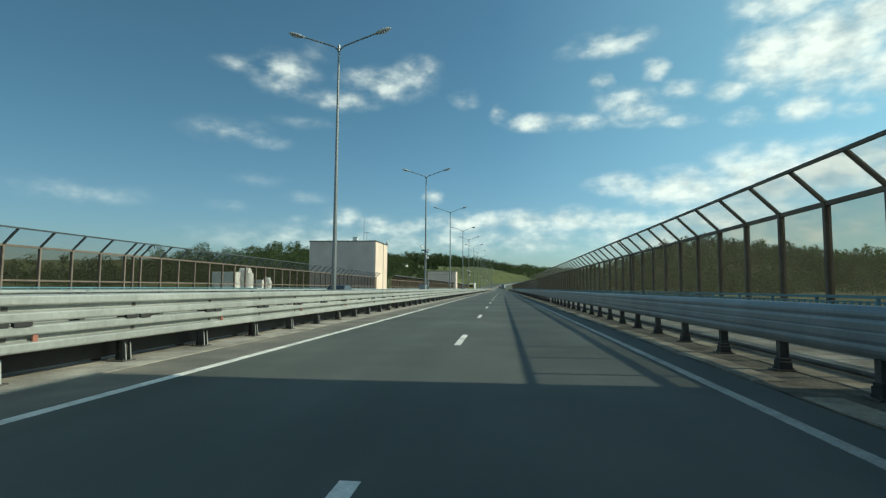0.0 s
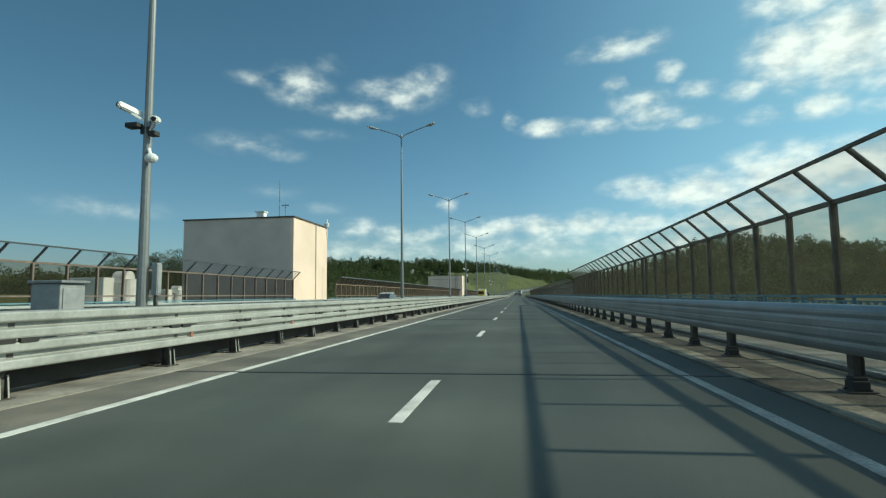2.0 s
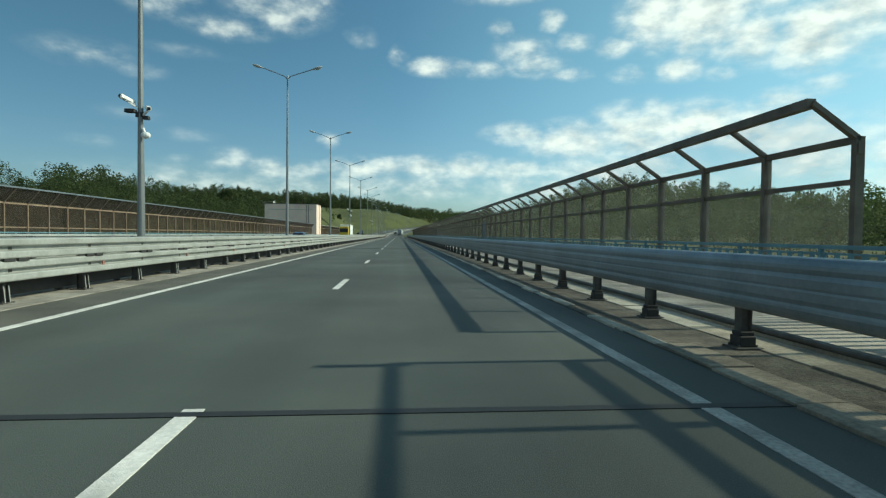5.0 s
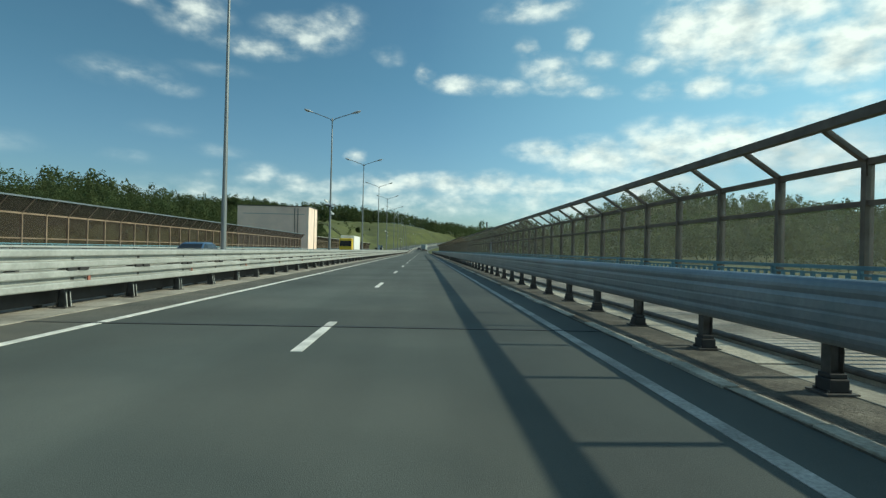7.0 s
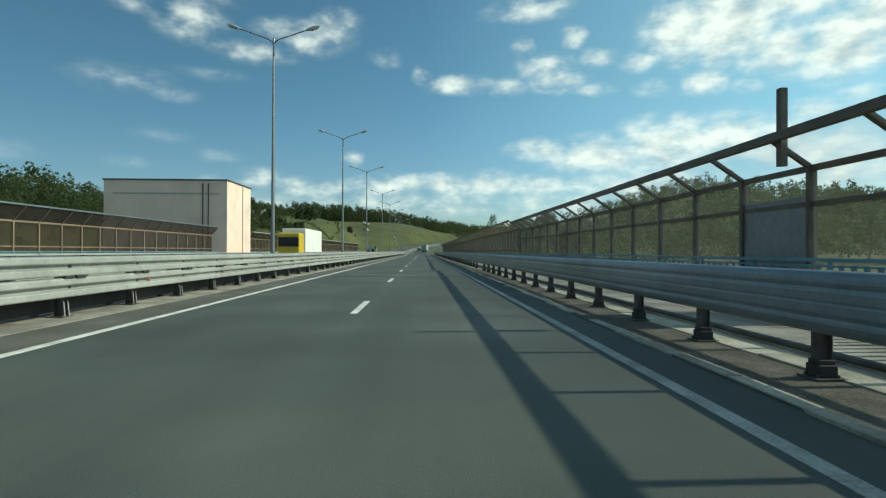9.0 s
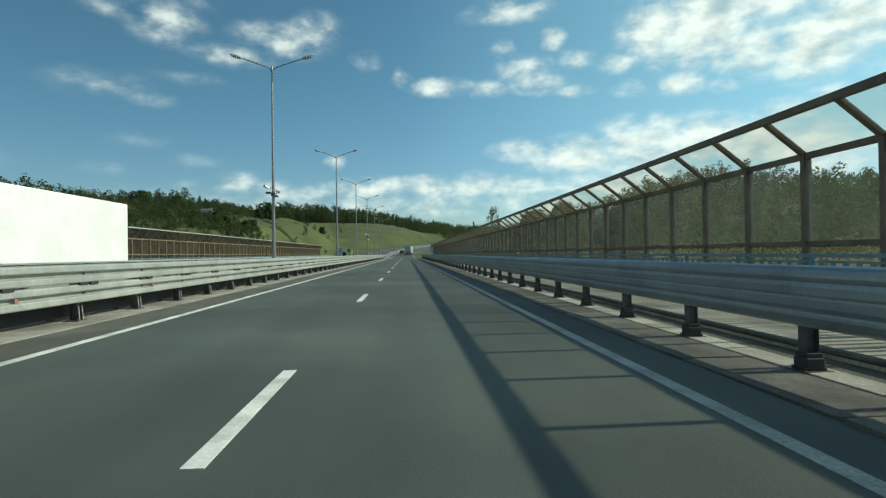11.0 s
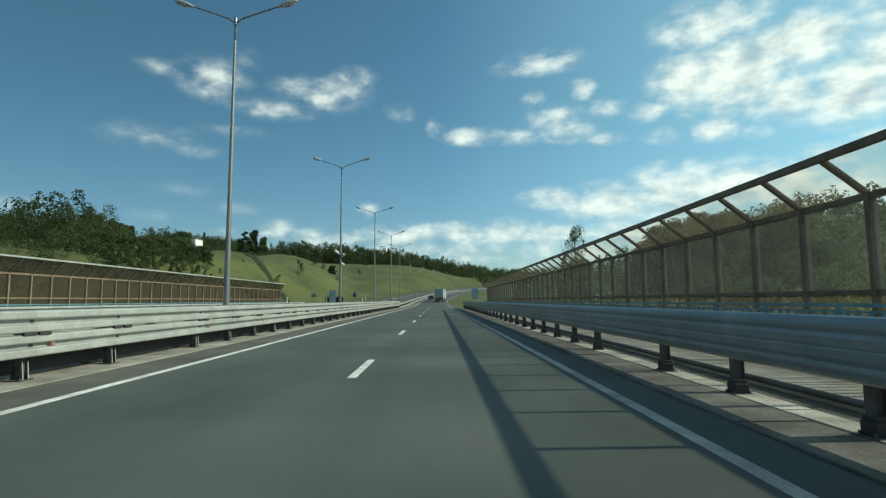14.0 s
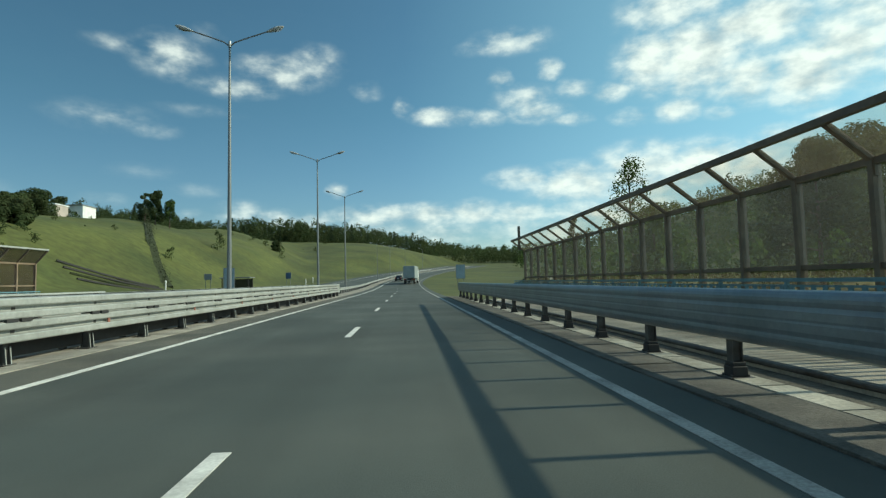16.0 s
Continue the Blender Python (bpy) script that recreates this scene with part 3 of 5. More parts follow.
R1 = noise_barrier(6.8, -1, evenly(29.65, 1.925, -12, 29.7) + evenly(70.43, 1.915, 30.1, 70.5) + evenly(71.29, 1.894, 71.2, 107.4), 3.25, 3.99, .95, HAZEPANEL, HAZEPANEL, SMOKED, RUSTSHADE, .035,
                   "tall brown steel noise barrier with clear ribbed panels")
R2 = noise_barrier(6.8, -1, evenly(180.15, 1.925, 107.8, 219.0), 2.79, 3.29, 2.17, CLEAR, CLEAR, CLEAR, RUSTSHADE, .07,
                   "brown steel noise barrier, darkened for backlight, with clear panels and thick top rail", ((141.3, 143.6), (191.2, 193.8)))
R3 = noise_barrier(6.8, -1, evenly(284.44, 1.508, 219.4, 359.8), 2.9, 3.48, 1.4, TANPANEL, CLEAR, TANPANEL, WARMSTEEL, .055,
                   "brown steel noise barrier with smoky tinted panels")
mast(R1, -.75, 107.2, 3.9, 4.45)
mast(R2, -.6, 191.6, 2.8, 4.14)
mast(R3, -.6, 273.2, 2.9, 4.22)
mast(R3, -.6, 357.0, 2.9, 4.2)
noise_barrier(-22.4, 1, evenly(28.34, 1.9, -30, 28.4) + [29.05] + evenly(29.72, 1.9, 29.7, 91), 3.1, 3.84, 1.53, DIMPANEL, DIMPANEL, CLEAR, RUSTMID, .035,
              "brown steel noise barrier with tinted panels beside the far carriageway", (), SLATE)
noise_barrier(-22.4, 1, evenly(216.2, 1.92, 101.5, 241), 2.9, 3.78, 1.5, BROWNPANEL, BROWNPANEL, BROWNPANEL, RUST, .045,
              "sunlit brown steel noise barrier with smoky canopy panels", (), ZINCDARK)
noise_barrier(-22.4, 1, evenly(361.97, 1.525, 250, 363), 2.86, 3.7, 1.56, BROWNPANEL, BROWNPANEL, BROWNPANEL, RUST, .045,
              "sunlit brown steel noise barrier with smoky canopy panels", (), ZINC)


# ---- street lamps ----
def street_lamp(y, watched, x=MED):
    lamp = thing("street_lamp", (x + road_x(y), y, road_z(y) + .1),
                 "tall grey steel street lamp with two arms" + (" and traffic cameras" if watched else ""), "street lamp", "median street lamps")
    bm = bmesh.new()
    tube(bm, (0, 0, 0), (0, 0, 3.0), .115, .1, 12)
    tube(bm, (0, 0, 3.0), (0, 0, 12.2), .095, .045, 12)
    part("pole", bm, POLE, lamp)
    bm = bmesh.new()
    slab(bm, -.22, .22, -.22, .22, 0, .03, .006)
    part("base_plate", bm, POLE, lamp)
    for s in (-1, 1):
        bm = bmesh.new()
        pts = [(0, 0, 12.05), (s * .25, 0, 12.25), (s * 1.0, 0, 12.52), (s * 1.75, 0, 12.78)]
        for a, b in zip(pts, pts[1:]):
            tube(bm, a, b, .035, .03, 8)
        part("arm", bm, POLE, lamp)
        bm = bmesh.new()
        m = at(s * 2.05, 0, 12.88) @ Matrix.Rotation(-s * .32, 4, 'Y')
        bmesh.ops.create_uvsphere(bm, u_segments=12, v_segments=8, radius=1, matrix=m @ Matrix.Diagonal((.4, .16, .085, 1)))
        tube(bm, (s * 1.65, 0, 12.745), (s * 1.85, 0, 12.82), .05, .06, 8)
        head = part("lamp_head", bm, HEAD, lamp)
        bm = bmesh.new()
        bmesh.ops.create_uvsphere(bm, u_segments=12, v_segments=6, radius=1,
                                  matrix=at(s * 2.12, 0, 12.83) @ Matrix.Rotation(-s * .32, 4, 'Y') @ Matrix.Diagonal((.24, .12, .06, 1)))
        part("glass", bm, CLEARGLASS, head)
    bm = bmesh.new()
    tube(bm, (0, 0, 12.0), (0, 0, 12.3), .07, .05, 10)
    part("collar", bm, POLE, lamp)
    if watched:
        for s, z, back in ((-1, 5.2, .1), (1, 4.95, .0)):
            bm = bmesh.new()
            m = at(s * .3, -.18, z) @ Matrix.Rotation(s * .5, 4, 'Z') @ Matrix.Rotation(radians(-14 if s < 0 else 14), 4, 'X')
            r = bmesh.ops.create_cube(bm, size=1, matrix=m @ Matrix.Diagonal((.14, .5, .13, 1)))
            bmesh.ops.bevel(bm, geom=bm.edges[:], offset=.025, segments=2, affect='EDGES')
            housing = part("camera_housing", bm, WHITEPAINT, lamp, "white weatherproof traffic camera")
            bm = bmesh.new()
            tube(bm, m @ Vector((0, -.26, 0)), m @ Vector((0, -.24, 0)), .05, .05, 10)
            part("lens", bm, GLASS, housing)
            bm = bmesh.new()
            beam_between(bm, (0, 0, z - .25), (s * .28, -.16, z - .07), .05, .05)
            part("bracket", bm, WHITEPAINT, lamp)
        bm = bmesh.new()
        slab(bm, -.4, -.1, -.2, 0, 4.82, 4.93, .02)
        slab(bm, .12, .3, -.18, -.02, 4.62, 4.73, .02)
        slab(bm, -.12, .14, -.08, -.03, 4.7, 4.85)
        part("sensor_box", bm, DARKBLOCK, lamp, "dark sensor boxes")
        bm = bmesh.new()
        bmesh.ops.create_uvsphere(bm, u_segments=12, v_segments=8, radius=.115, matrix=at(.22, -.16, 4.14) @ Matrix.Diagonal((1.2, 1, .9, 1)))
        tube(bm, (.2, -.16, 4.18), (.1, -.08, 4.36), .04, .04, 8)
        part("dome_camera", bm, WHITEPAINT, lamp, "white dome camera")
    return lamp


CLEARGLASS = clear_panel("lamp_glass", (.9, .93, .95), (.7, .72, .75), .5, .1)
LAMPS = (22.5, 50.54, 75.11, 99.95, 118.55, 139.62, 162.97, 186.71, 210.48, 234.23, 255.86, 283.92, 306.69, 329.5, 352.48,
         375.6, 396.0)
plain = street_lamp(LAMPS[0], False)
watched = street_lamp(LAMPS[1], True)
for k, y in enumerate(LAMPS):
    if k > 1:
        copy_thing(watched if k % 3 == 1 and k < 15 else plain, at(MED + road_x(y), y, road_z(y) + .1))


for y in (458.0, 484.0, 512.0, 542.0):   # shorter lamps past the bend
    copy_thing(plain, at(MED + road_x(y), y, road_z(y) + .02) @ Matrix.Diagonal((.76, .76, .76, 1)))


# ---- kerb slabs, a light concrete edge and a pipe beside the walkway ----
slab_near = box_mesh("kerb_slab", PALESLAB, 3.2, 3.66, .02, 1.13, -.03, .032, bevel=.008)
slab_strip = box_mesh("kerb_slab", EDGESLAB, 3.2, 3.38, .02, 1.13, -.03, .032, bevel=.008)
slab_back = box_mesh("kerb_slab", PALESLAB, 4.28, 4.86, .02, 2.27, -.03, .03, bevel=.008)
slab_pale = box_mesh("kerb_slab", EDGESLAB, 4.28, 4.86, .02, 2.27, -.03, .03, bevel=.008)
slab_wide = box_mesh("kerb_slab", KERB, 3.2, 4.0, .02, 2.27, -.03, .032, bevel=.008)
for k in range(-14, 300):
    y = 18.29 + 1.148 * (k - 4) - 1.15
    lean = Matrix.Rotation(radians(.5 * math.sin(k * 2.3)), 4, 'Z') @ Matrix.Rotation(radians(.35 * math.sin(k * 4.1)), 4, 'X')
    if y < 221 and k % 9 != 4:
        piece("kerb_slab", slab_near if y < 107 else slab_strip, kerb, at(.02 * math.sin(k * 1.7), y, .006 * math.sin(k * 3.3)) @ at(3.43, 0, 0) @ lean @ at(-3.43, 0, 0))
    if k % 2 == 0:
        piece("kerb_slab", slab_back if y < 107 else slab_pale if y < 221 else slab_wide, kerb, at(0, y, 0) @ at(4.3, 0, 0) @ lean @ at(-4.3, 0, 0))
edge_mesh = box_mesh("edge_slab", EDGESLAB, 4.04, 4.4, .02, 1.13, -.03, .036)
for k in range(0, 122):
    piece("edge_slab", edge_mesh, kerb, at(0, 222 + 1.148 * k, 0))
pipe = thing("service_pipe", (4.78, 0, .06), "dark service pipe lying along the walkway edge", "pipe")
bm = bmesh.new()
tube(bm, (.12, -20, .04), (.12, 360, .04), .04, .04, 10)
tube(bm, (.26, -20, .03), (.26, 360, .03), .028, .028, 8)
part("body", bm, POSTSTEEL, pipe)
# ---- ground: a valley under the bridge, a grassy slope and wooded ridges beyond it ----
def ease(u):
    u = np.clip(u, 0, 1)
    return u * u * (3 - 2 * u)


def road_xs(y):
    d = np.maximum(0.0, y - BEND)
    return np.where(d < 120, 0.0013 * d * d, 0.0013 * 120 * 120 + 0.312 * (d - 120))


def road_zs(y):
    d = np.maximum(0.0, y - RISE)
    return np.where(d < 110, 0.00022 * d * d, 0.00022 * 110 * 110 + 0.0484 * (d - 110))


def ground_z(x, y):
    x, y = np.asarray(x, float), np.asarray(y, float)
    ridge = np.interp(y, [200, 230, 300, 380, 430, 458, 480, 560, 700, 790], [2, 3, 7.5, 11.7, 15.2, 18.0, 19.0, 24, 30, 32])
    left = ridge * (1 - (1 - np.clip((-x - 28) / np.interp(y, [480, 570], [45, 60]), 0, 1)) ** 2) * (1 + .25 * np.clip((-x - 88) / 80, 0, 1))
    ahead = 25 * ease((y - 420) / 300) * ease((90 - x) / 130) + (14 + 12 * ease((x - 10) / 40)) * ease((y - 520) / 480)
    right = 15 * ease((x - 45) / 240) + 33 * np.exp(-((x - 195) / 85) ** 2 - ((y - 575) / 125) ** 2)
    z = np.maximum(left, ahead) + right
    lump = 1.2 * np.sin(x * .051 + 1.3) * np.sin(y * .043) + .6 * np.sin(x * .13 + y * .09) + .35 * np.sin(y * .21 - x * .17)
    z = z + lump * ease((np.abs(x + 8) - 24) / 40)
    valley = -7 * ease((352 - y) / 40) * ease((60 - np.abs(x + 7.8)) / 30)
    z = z + valley - 1.0 * ease((360 - y) / 20)
    off = np.abs(x - road_xs(y) + 8.5)
    keep = ease((off - 17) / 22)
    bed = road_zs(y) - .14
    return np.where(y > 352, bed * (1 - keep) + z * keep, z)


gx = np.concatenate([[-4500, -2500, -1500, -1000, -800], np.arange(-600, -160, 20), np.arange(-160, 120, 4.0), np.arange(120, 620, 20), [800, 1000, 1500, 2500, 4500]])
gy = np.concatenate([[-2500, -1200, -600, -300, -150], np.arange(-80, 330, 15), np.arange(330, 620, 4.0), np.arange(620, 1300, 20), [1500, 1900, 2600, 4500]])
XX, YY = np.meshgrid(gx, gy)
ZZ = ground_z(XX, YY)
nx, ny = len(gx), len(gy)
gm = bpy.data.meshes.new("ground")
idx = np.arange(nx * ny).reshape(ny, nx)
quads = np.stack([idx[:-1, :-1], idx[:-1, 1:], idx[1:, 1:], idx[1:, :-1]], -1).reshape(-1, 4)
gm.from_pydata(np.stack([XX, YY, ZZ], -1).reshape(-1, 3).tolist(), [], quads.tolist())
gm.polygons.foreach_set("use_smooth", np.ones(len(quads), bool))
gm.materials.append(GRASS)
structure("ground", gm, "grassy valley and rising green hillside", "ground")

# ---- woods ----
rng = np.random.default_rng(7)


def leaf_cloud(centres, radii, count, size, rng2, flat=1.0):
    """Small leaf sprays scattered through ellipsoids. centres and radii are (n, 3); count sprays each."""
    n = len(centres)
    d = rng2.normal(size=(n, count, 3))
    d /= np.linalg.norm(d, axis=2, keepdims=True)
    rad = rng2.uniform(.45, 1.0, (n, count, 1)) ** .6
    p = centres[:, None, :] + d * rad * radii[:, None, :]
    p = p.reshape(-1, 3)
    out = d.reshape(-1, 3) + .32 * rng2.normal(size=(len(p), 3))   # sprays face roughly outwards from their clump
    a = np.cross(out, rng2.normal(size=(len(p), 3)))
    a /= np.linalg.norm(a, axis=1, keepdims=True)
    b = np.cross(out, a)
    b /= np.linalg.norm(b, axis=1, keepdims=True)
    s = (np.asarray(size).reshape(-1, 1) * np.ones((n, count))).reshape(-1, 1) * rng2.uniform(.6, 1.3, (len(p), 1))
    a, b = a * s, b * s * .7
    v = np.stack([p - a, p + b, p + a * .9, p - b], 1).reshape(-1, 3)
    return v


def mesh_of_quads(name, v, mat):
    n = len(v) // 4
    me = bpy.data.meshes.new(name)
    me.vertices.add(len(v))
    me.vertices.foreach_set("co", v.astype(np.float32).ravel())
    me.loops.add(4 * n)
    me.loops.foreach_set("vertex_index", np.arange(4 * n, dtype=np.int32))
    me.polygons.add(n)
    me.polygons.foreach_set("loop_start", np.arange(0, 4 * n, 4, dtype=np.int32))
    me.materials.append(mat)
    me.update(calc_edges=True)
    return me


def broadleaf_woods(name, pts, tall, mat, label, count=80, leaf=.05):
    n = len(pts)
    h = np.asarray(tall) * rng.uniform(.7, 1.2, n)
    w = h * rng.uniform(.4, .58, n)
    base = np.column_stack([pts, ground_z(pts[:, 0], pts[:, 1])])
    parts_v = []
    for j in range(5):   # five uneven clumps, smaller towards the top
        c = base + np.column_stack([w * rng.uniform(-.55, .55, n), w * rng.uniform(-.55, .55, n), h * (.2 + .165 * j + rng.uniform(-.04, .04, n))])
        k = rng.uniform(.75, 1.1, n) * (.88 - .13 * j)
        r = np.column_stack([w * k, w * k, h * rng.uniform(.15, .22, n)])
        parts_v.append(leaf_cloud(c, r, int(count * .62), h * leaf, rng))
    t = np.column_stack([np.full(n, .02), np.zeros(n), np.zeros(n)]) * h[:, None]
    up = np.column_stack([np.zeros(n), np.zeros(n), h * .3])
    parts_v.append(np.stack([base - t, base + t, base + t * .5 + up, base - t * .5 + up], 1).reshape(-1, 3))
    return tagged(new(name, mesh_of_quads(name, np.concatenate(parts_v), mat)), label, "trees", "", "stuff")


def conifer_woods(name, pts, tall, label):
    n = len(pts)
    h = np.asarray(tall) * rng.uniform(.7, 1.25, n)
    base = np.column_stack([pts, ground_z(pts[:, 0], pts[:, 1])])
    parts_v = []
    for j in range(5):
        c = base + np.column_stack([np.zeros(n), np.zeros(n), h * (.24 + .16 * j)])
        r = np.column_stack([h * (.17 - .03 * j), h * (.17 - .03 * j), h * .13])
        parts_v.append(leaf_cloud(c, r, 40, h * .045, rng))
    return tagged(new(name, mesh_of_quads(name, np.concatenate(parts_v), NEEDLE)), label, "trees", "", "stuff")


def scatter(x0, x1, y0, y1, step, rule):
    xs, ys = np.meshgrid(np.arange(x0, x1, step), np.arange(y0, y1, step))
    p = np.column_stack([xs.ravel(), ys.ravel()]) + rng.uniform(-.48, .48, (xs.size, 2)) * step
    return p[rule(p[:, 0], p[:, 1])]


def edge_of_grass(y):
    return np.interp(y, [0, 250, 340, 385, 398, 408, 420, 440, 460, 485, 600, 790, 1000], [-80, -52, -45, -46, -51, -66, -84, -95, -105, -116, -116, -118, -120])


left_pts = scatter(-260, -40, 70, 820, 7.0, lambda x, y: (x < edge_of_grass(y)) & (x > edge_of_grass(y) - np.where(y < 500, 125, 70)))
top_pts = scatter(-135, 25, 680, 800, 6.5, lambda x, y: y > 695 + .25 * np.abs(x + 60))
far_pts = scatter(10, 130, 900, 1010, 7.5, lambda x, y: x > -5)
mid_pts = scatter(30, 130, 690, 780, 7.0, lambda x, y: (y > 720 - .3 * (x - 60)))
right_pts = scatter(60, 330, 250, 700, 8.6, lambda x, y: (np.exp(-((x - 195) / 85) ** 2 - ((y - 575) / 125) ** 2) > .07) & (rng.uniform(size=x.shape) < np.interp(x, [60, 150, 200], [.35, .6, .95])) | ((x > 190) & (x < 260) & (y < 500)))
low_pts = scatter(24, 150, 40, 420, 6.2, lambda x, y: (rng.uniform(size=x.shape) < np.interp(y, [250, 330], [.92, .45])) & (x > np.interp(y, [60, 250, 330, 420], [70, 60, 24, 60])))
pick = rng.uniform(size=len(left_pts)) < .985
deep = edge_of_grass(left_pts[:, 1]) - left_pts[:, 0]
left_tall = rng.uniform(.62, 1.3, len(left_pts)) * np.interp(deep, [0, 12, 40, 90], [2.6, 4.3, 6.0, 7.2]) * np.interp(left_pts[:, 1], [0, 200, 330, 480, 600], [.7, 1.2, 1.3, 1.15, 1.2])
lx, ly = left_pts[:, 0], left_pts[:, 1]
grove = (ly > 325) & (ly < 430) & (lx < -.56 * (ly - 287) - 4) & (lx > -.56 * (ly - 287) - 42)   # taller stand beside the houses
low = (ly > 345) & (ly < 476) & (lx > -112) & ~grove
left_tall *= np.where((ly < 312) & (lx < -105), np.interp(ly, [150, 240], [.6, 1.5]), np.where((lx < -145) & (ly > 380) & (ly < 560), np.interp(ly, [380, 470, 540], [1.6, 1.5, 1.1]), 1.0))
left_tall += np.where(ly > 580, 3.4, 0)
left_tall = np.where((ly > 465) & ((lx < -118) | (ly > 500)), np.maximum(left_tall, rng.uniform(4.0, 7.5, len(lx))), left_tall)   # the crest carries taller trees
left_tall = np.where(grove, 6.4 * rng.uniform(.75, 1.25, len(lx)), np.where(low, left_tall * .45, left_tall))
gap = (lx / (ly - 255) > -.49) & (lx / (ly - 255) < -.395) & (ly > 330) & (ly < 468)   # open ground below the grey house
left_tall = np.where(gap, np.minimum(left_tall, 1.0), left_tall)
front = pick & (deep < 45) & (left_pts[:, 1] > 200)
back = pick & ~front
broadleaf_woods("woodland", left_pts[front], left_tall[front], LEAF, "dense dark green broadleaf wood along the slope", 230, .026)
tallest = back & (ly < 330) & (ly > 150) & (ly > -1.0 * lx + 60)
broadleaf_woods("woodland", left_pts[tallest], left_tall[tallest], LEAF, "tall dense broadleaf wood above the valley", 330, .019)
broadleaf_woods("woodland", left_pts[back & ~tallest], left_tall[back & ~tallest], LEAF, "dense dark green broadleaf wood on the ridge", 80, .035)
conifer_woods("conifer_woodland", left_pts[~pick], left_tall[~pick] * 1.15, "scattered dark conifers among the broadleaf wood")
pick = rng.uniform(size=len(top_pts)) < .78
broadleaf_woods("woodland", top_pts[pick], np.interp(top_pts[pick][:, 0], [-70, -30], [15.5, 11.5]), LEAF, "broadleaf trees along the hilltop", 70, .038)
conifer_woods("conifer_woodland", top_pts[~pick], np.interp(top_pts[~pick][:, 0], [-110, -90, -70, -30], [12, 17, 13, 10.5]), "row of dark conifers along the hilltop")
broadleaf_woods("woodland", np.concatenate([far_pts, mid_pts]), 12, LEAF, "distant mixed wood behind the road", 60, .04)
pale = rng.uniform(size=len(right_pts)) < .35
right_tall = 12.0 * rng.uniform(.65, 1.2, len(right_pts))
broadleaf_woods("woodland", right_pts[~pale], right_tall[~pale], LEAF, "dense green wood on the rounded hill", 60, .044)
broadleaf_woods("woodland", right_pts[pale], right_tall[pale], LEAFLIGHT, "lighter green trees among the wood on the hill", 60, .044)
broadleaf_woods("woodland", low_pts, np.interp(low_pts[:, 1], [110, 250], [5.4, 7.6]), LEAF, "band of bushes and small trees in the valley", 70, .04)
scrub = scatter(-118, -34, 380, 790, 5.0, lambda x, y: (x > edge_of_grass(y)) & (x < -40)
                & (rng.uniform(size=x.shape) < np.interp(x - edge_of_grass(y), [0, 10, 24, 45], [.95, .6, .22, .06])))
broadleaf_woods("scrub", scrub, np.where((scrub[:, 1] < 455) & (scrub[:, 0] < -44), .9, 2.6) * rng.uniform(.4, 1.5, len(scrub)), LEAF, "low bushes dotted over the grassy slope", 90, .05)
thicket = scatter(-112, -46, 384, 452, 2.7, lambda x, y: (x < -.61 * (y - 320) - 2) & (x > edge_of_grass(y) - 6))
glimpse = thicket[:, 0] / (thicket[:, 1] - 255)   # lower growth in front of the houses
broadleaf_woods("scrub", thicket, np.where((glimpse > -.49) & (glimpse < -.36), .3, 1.0) * np.clip(1.3 + .17 * (-.61 * (thicket[:, 1] - 320) - thicket[:, 0]), 1.7, 5.5) * rng.uniform(.7, 1.3, len(thicket)), LEAF, "thicket of dark bushes below the houses", 110, .05)
brush = scatter(-78, -42, 360, 424, 2.3, lambda x, y: (x / (y - 308) < -.58) & (x > -.49 * (y - 255) - 4))
broadleaf_woods("scrub", brush, np.where((brush[:, 0] / (brush[:, 1] - 255) < -.395) & (brush[:, 1] > 385), .75, 1.5) * rng.uniform(.7, 1.35, len(brush)), LEAF, "dense low brush on the slope above the bridge end", 110, .07)
under = scatter(-80, -38, 300, 398, 3.2, lambda x, y: (x > edge_of_grass(y) - 14) & (x < edge_of_grass(y) + 6) & (x < -40))
broadleaf_woods("scrub", under, 1.7 * rng.uniform(.6, 1.4, len(under)), LEAF, "dark undergrowth along the edge of the wood", 56, .055)
scrub2 = scatter(12, 70, 366, 420, 4.0, lambda x, y: (x > 14 + .05 * (y - 366)) & (y < 400))
broadleaf_woods("scrub", scrub2, 4.5, LEAFLIGHT, "light green bushes below the end of the bridge", 40)


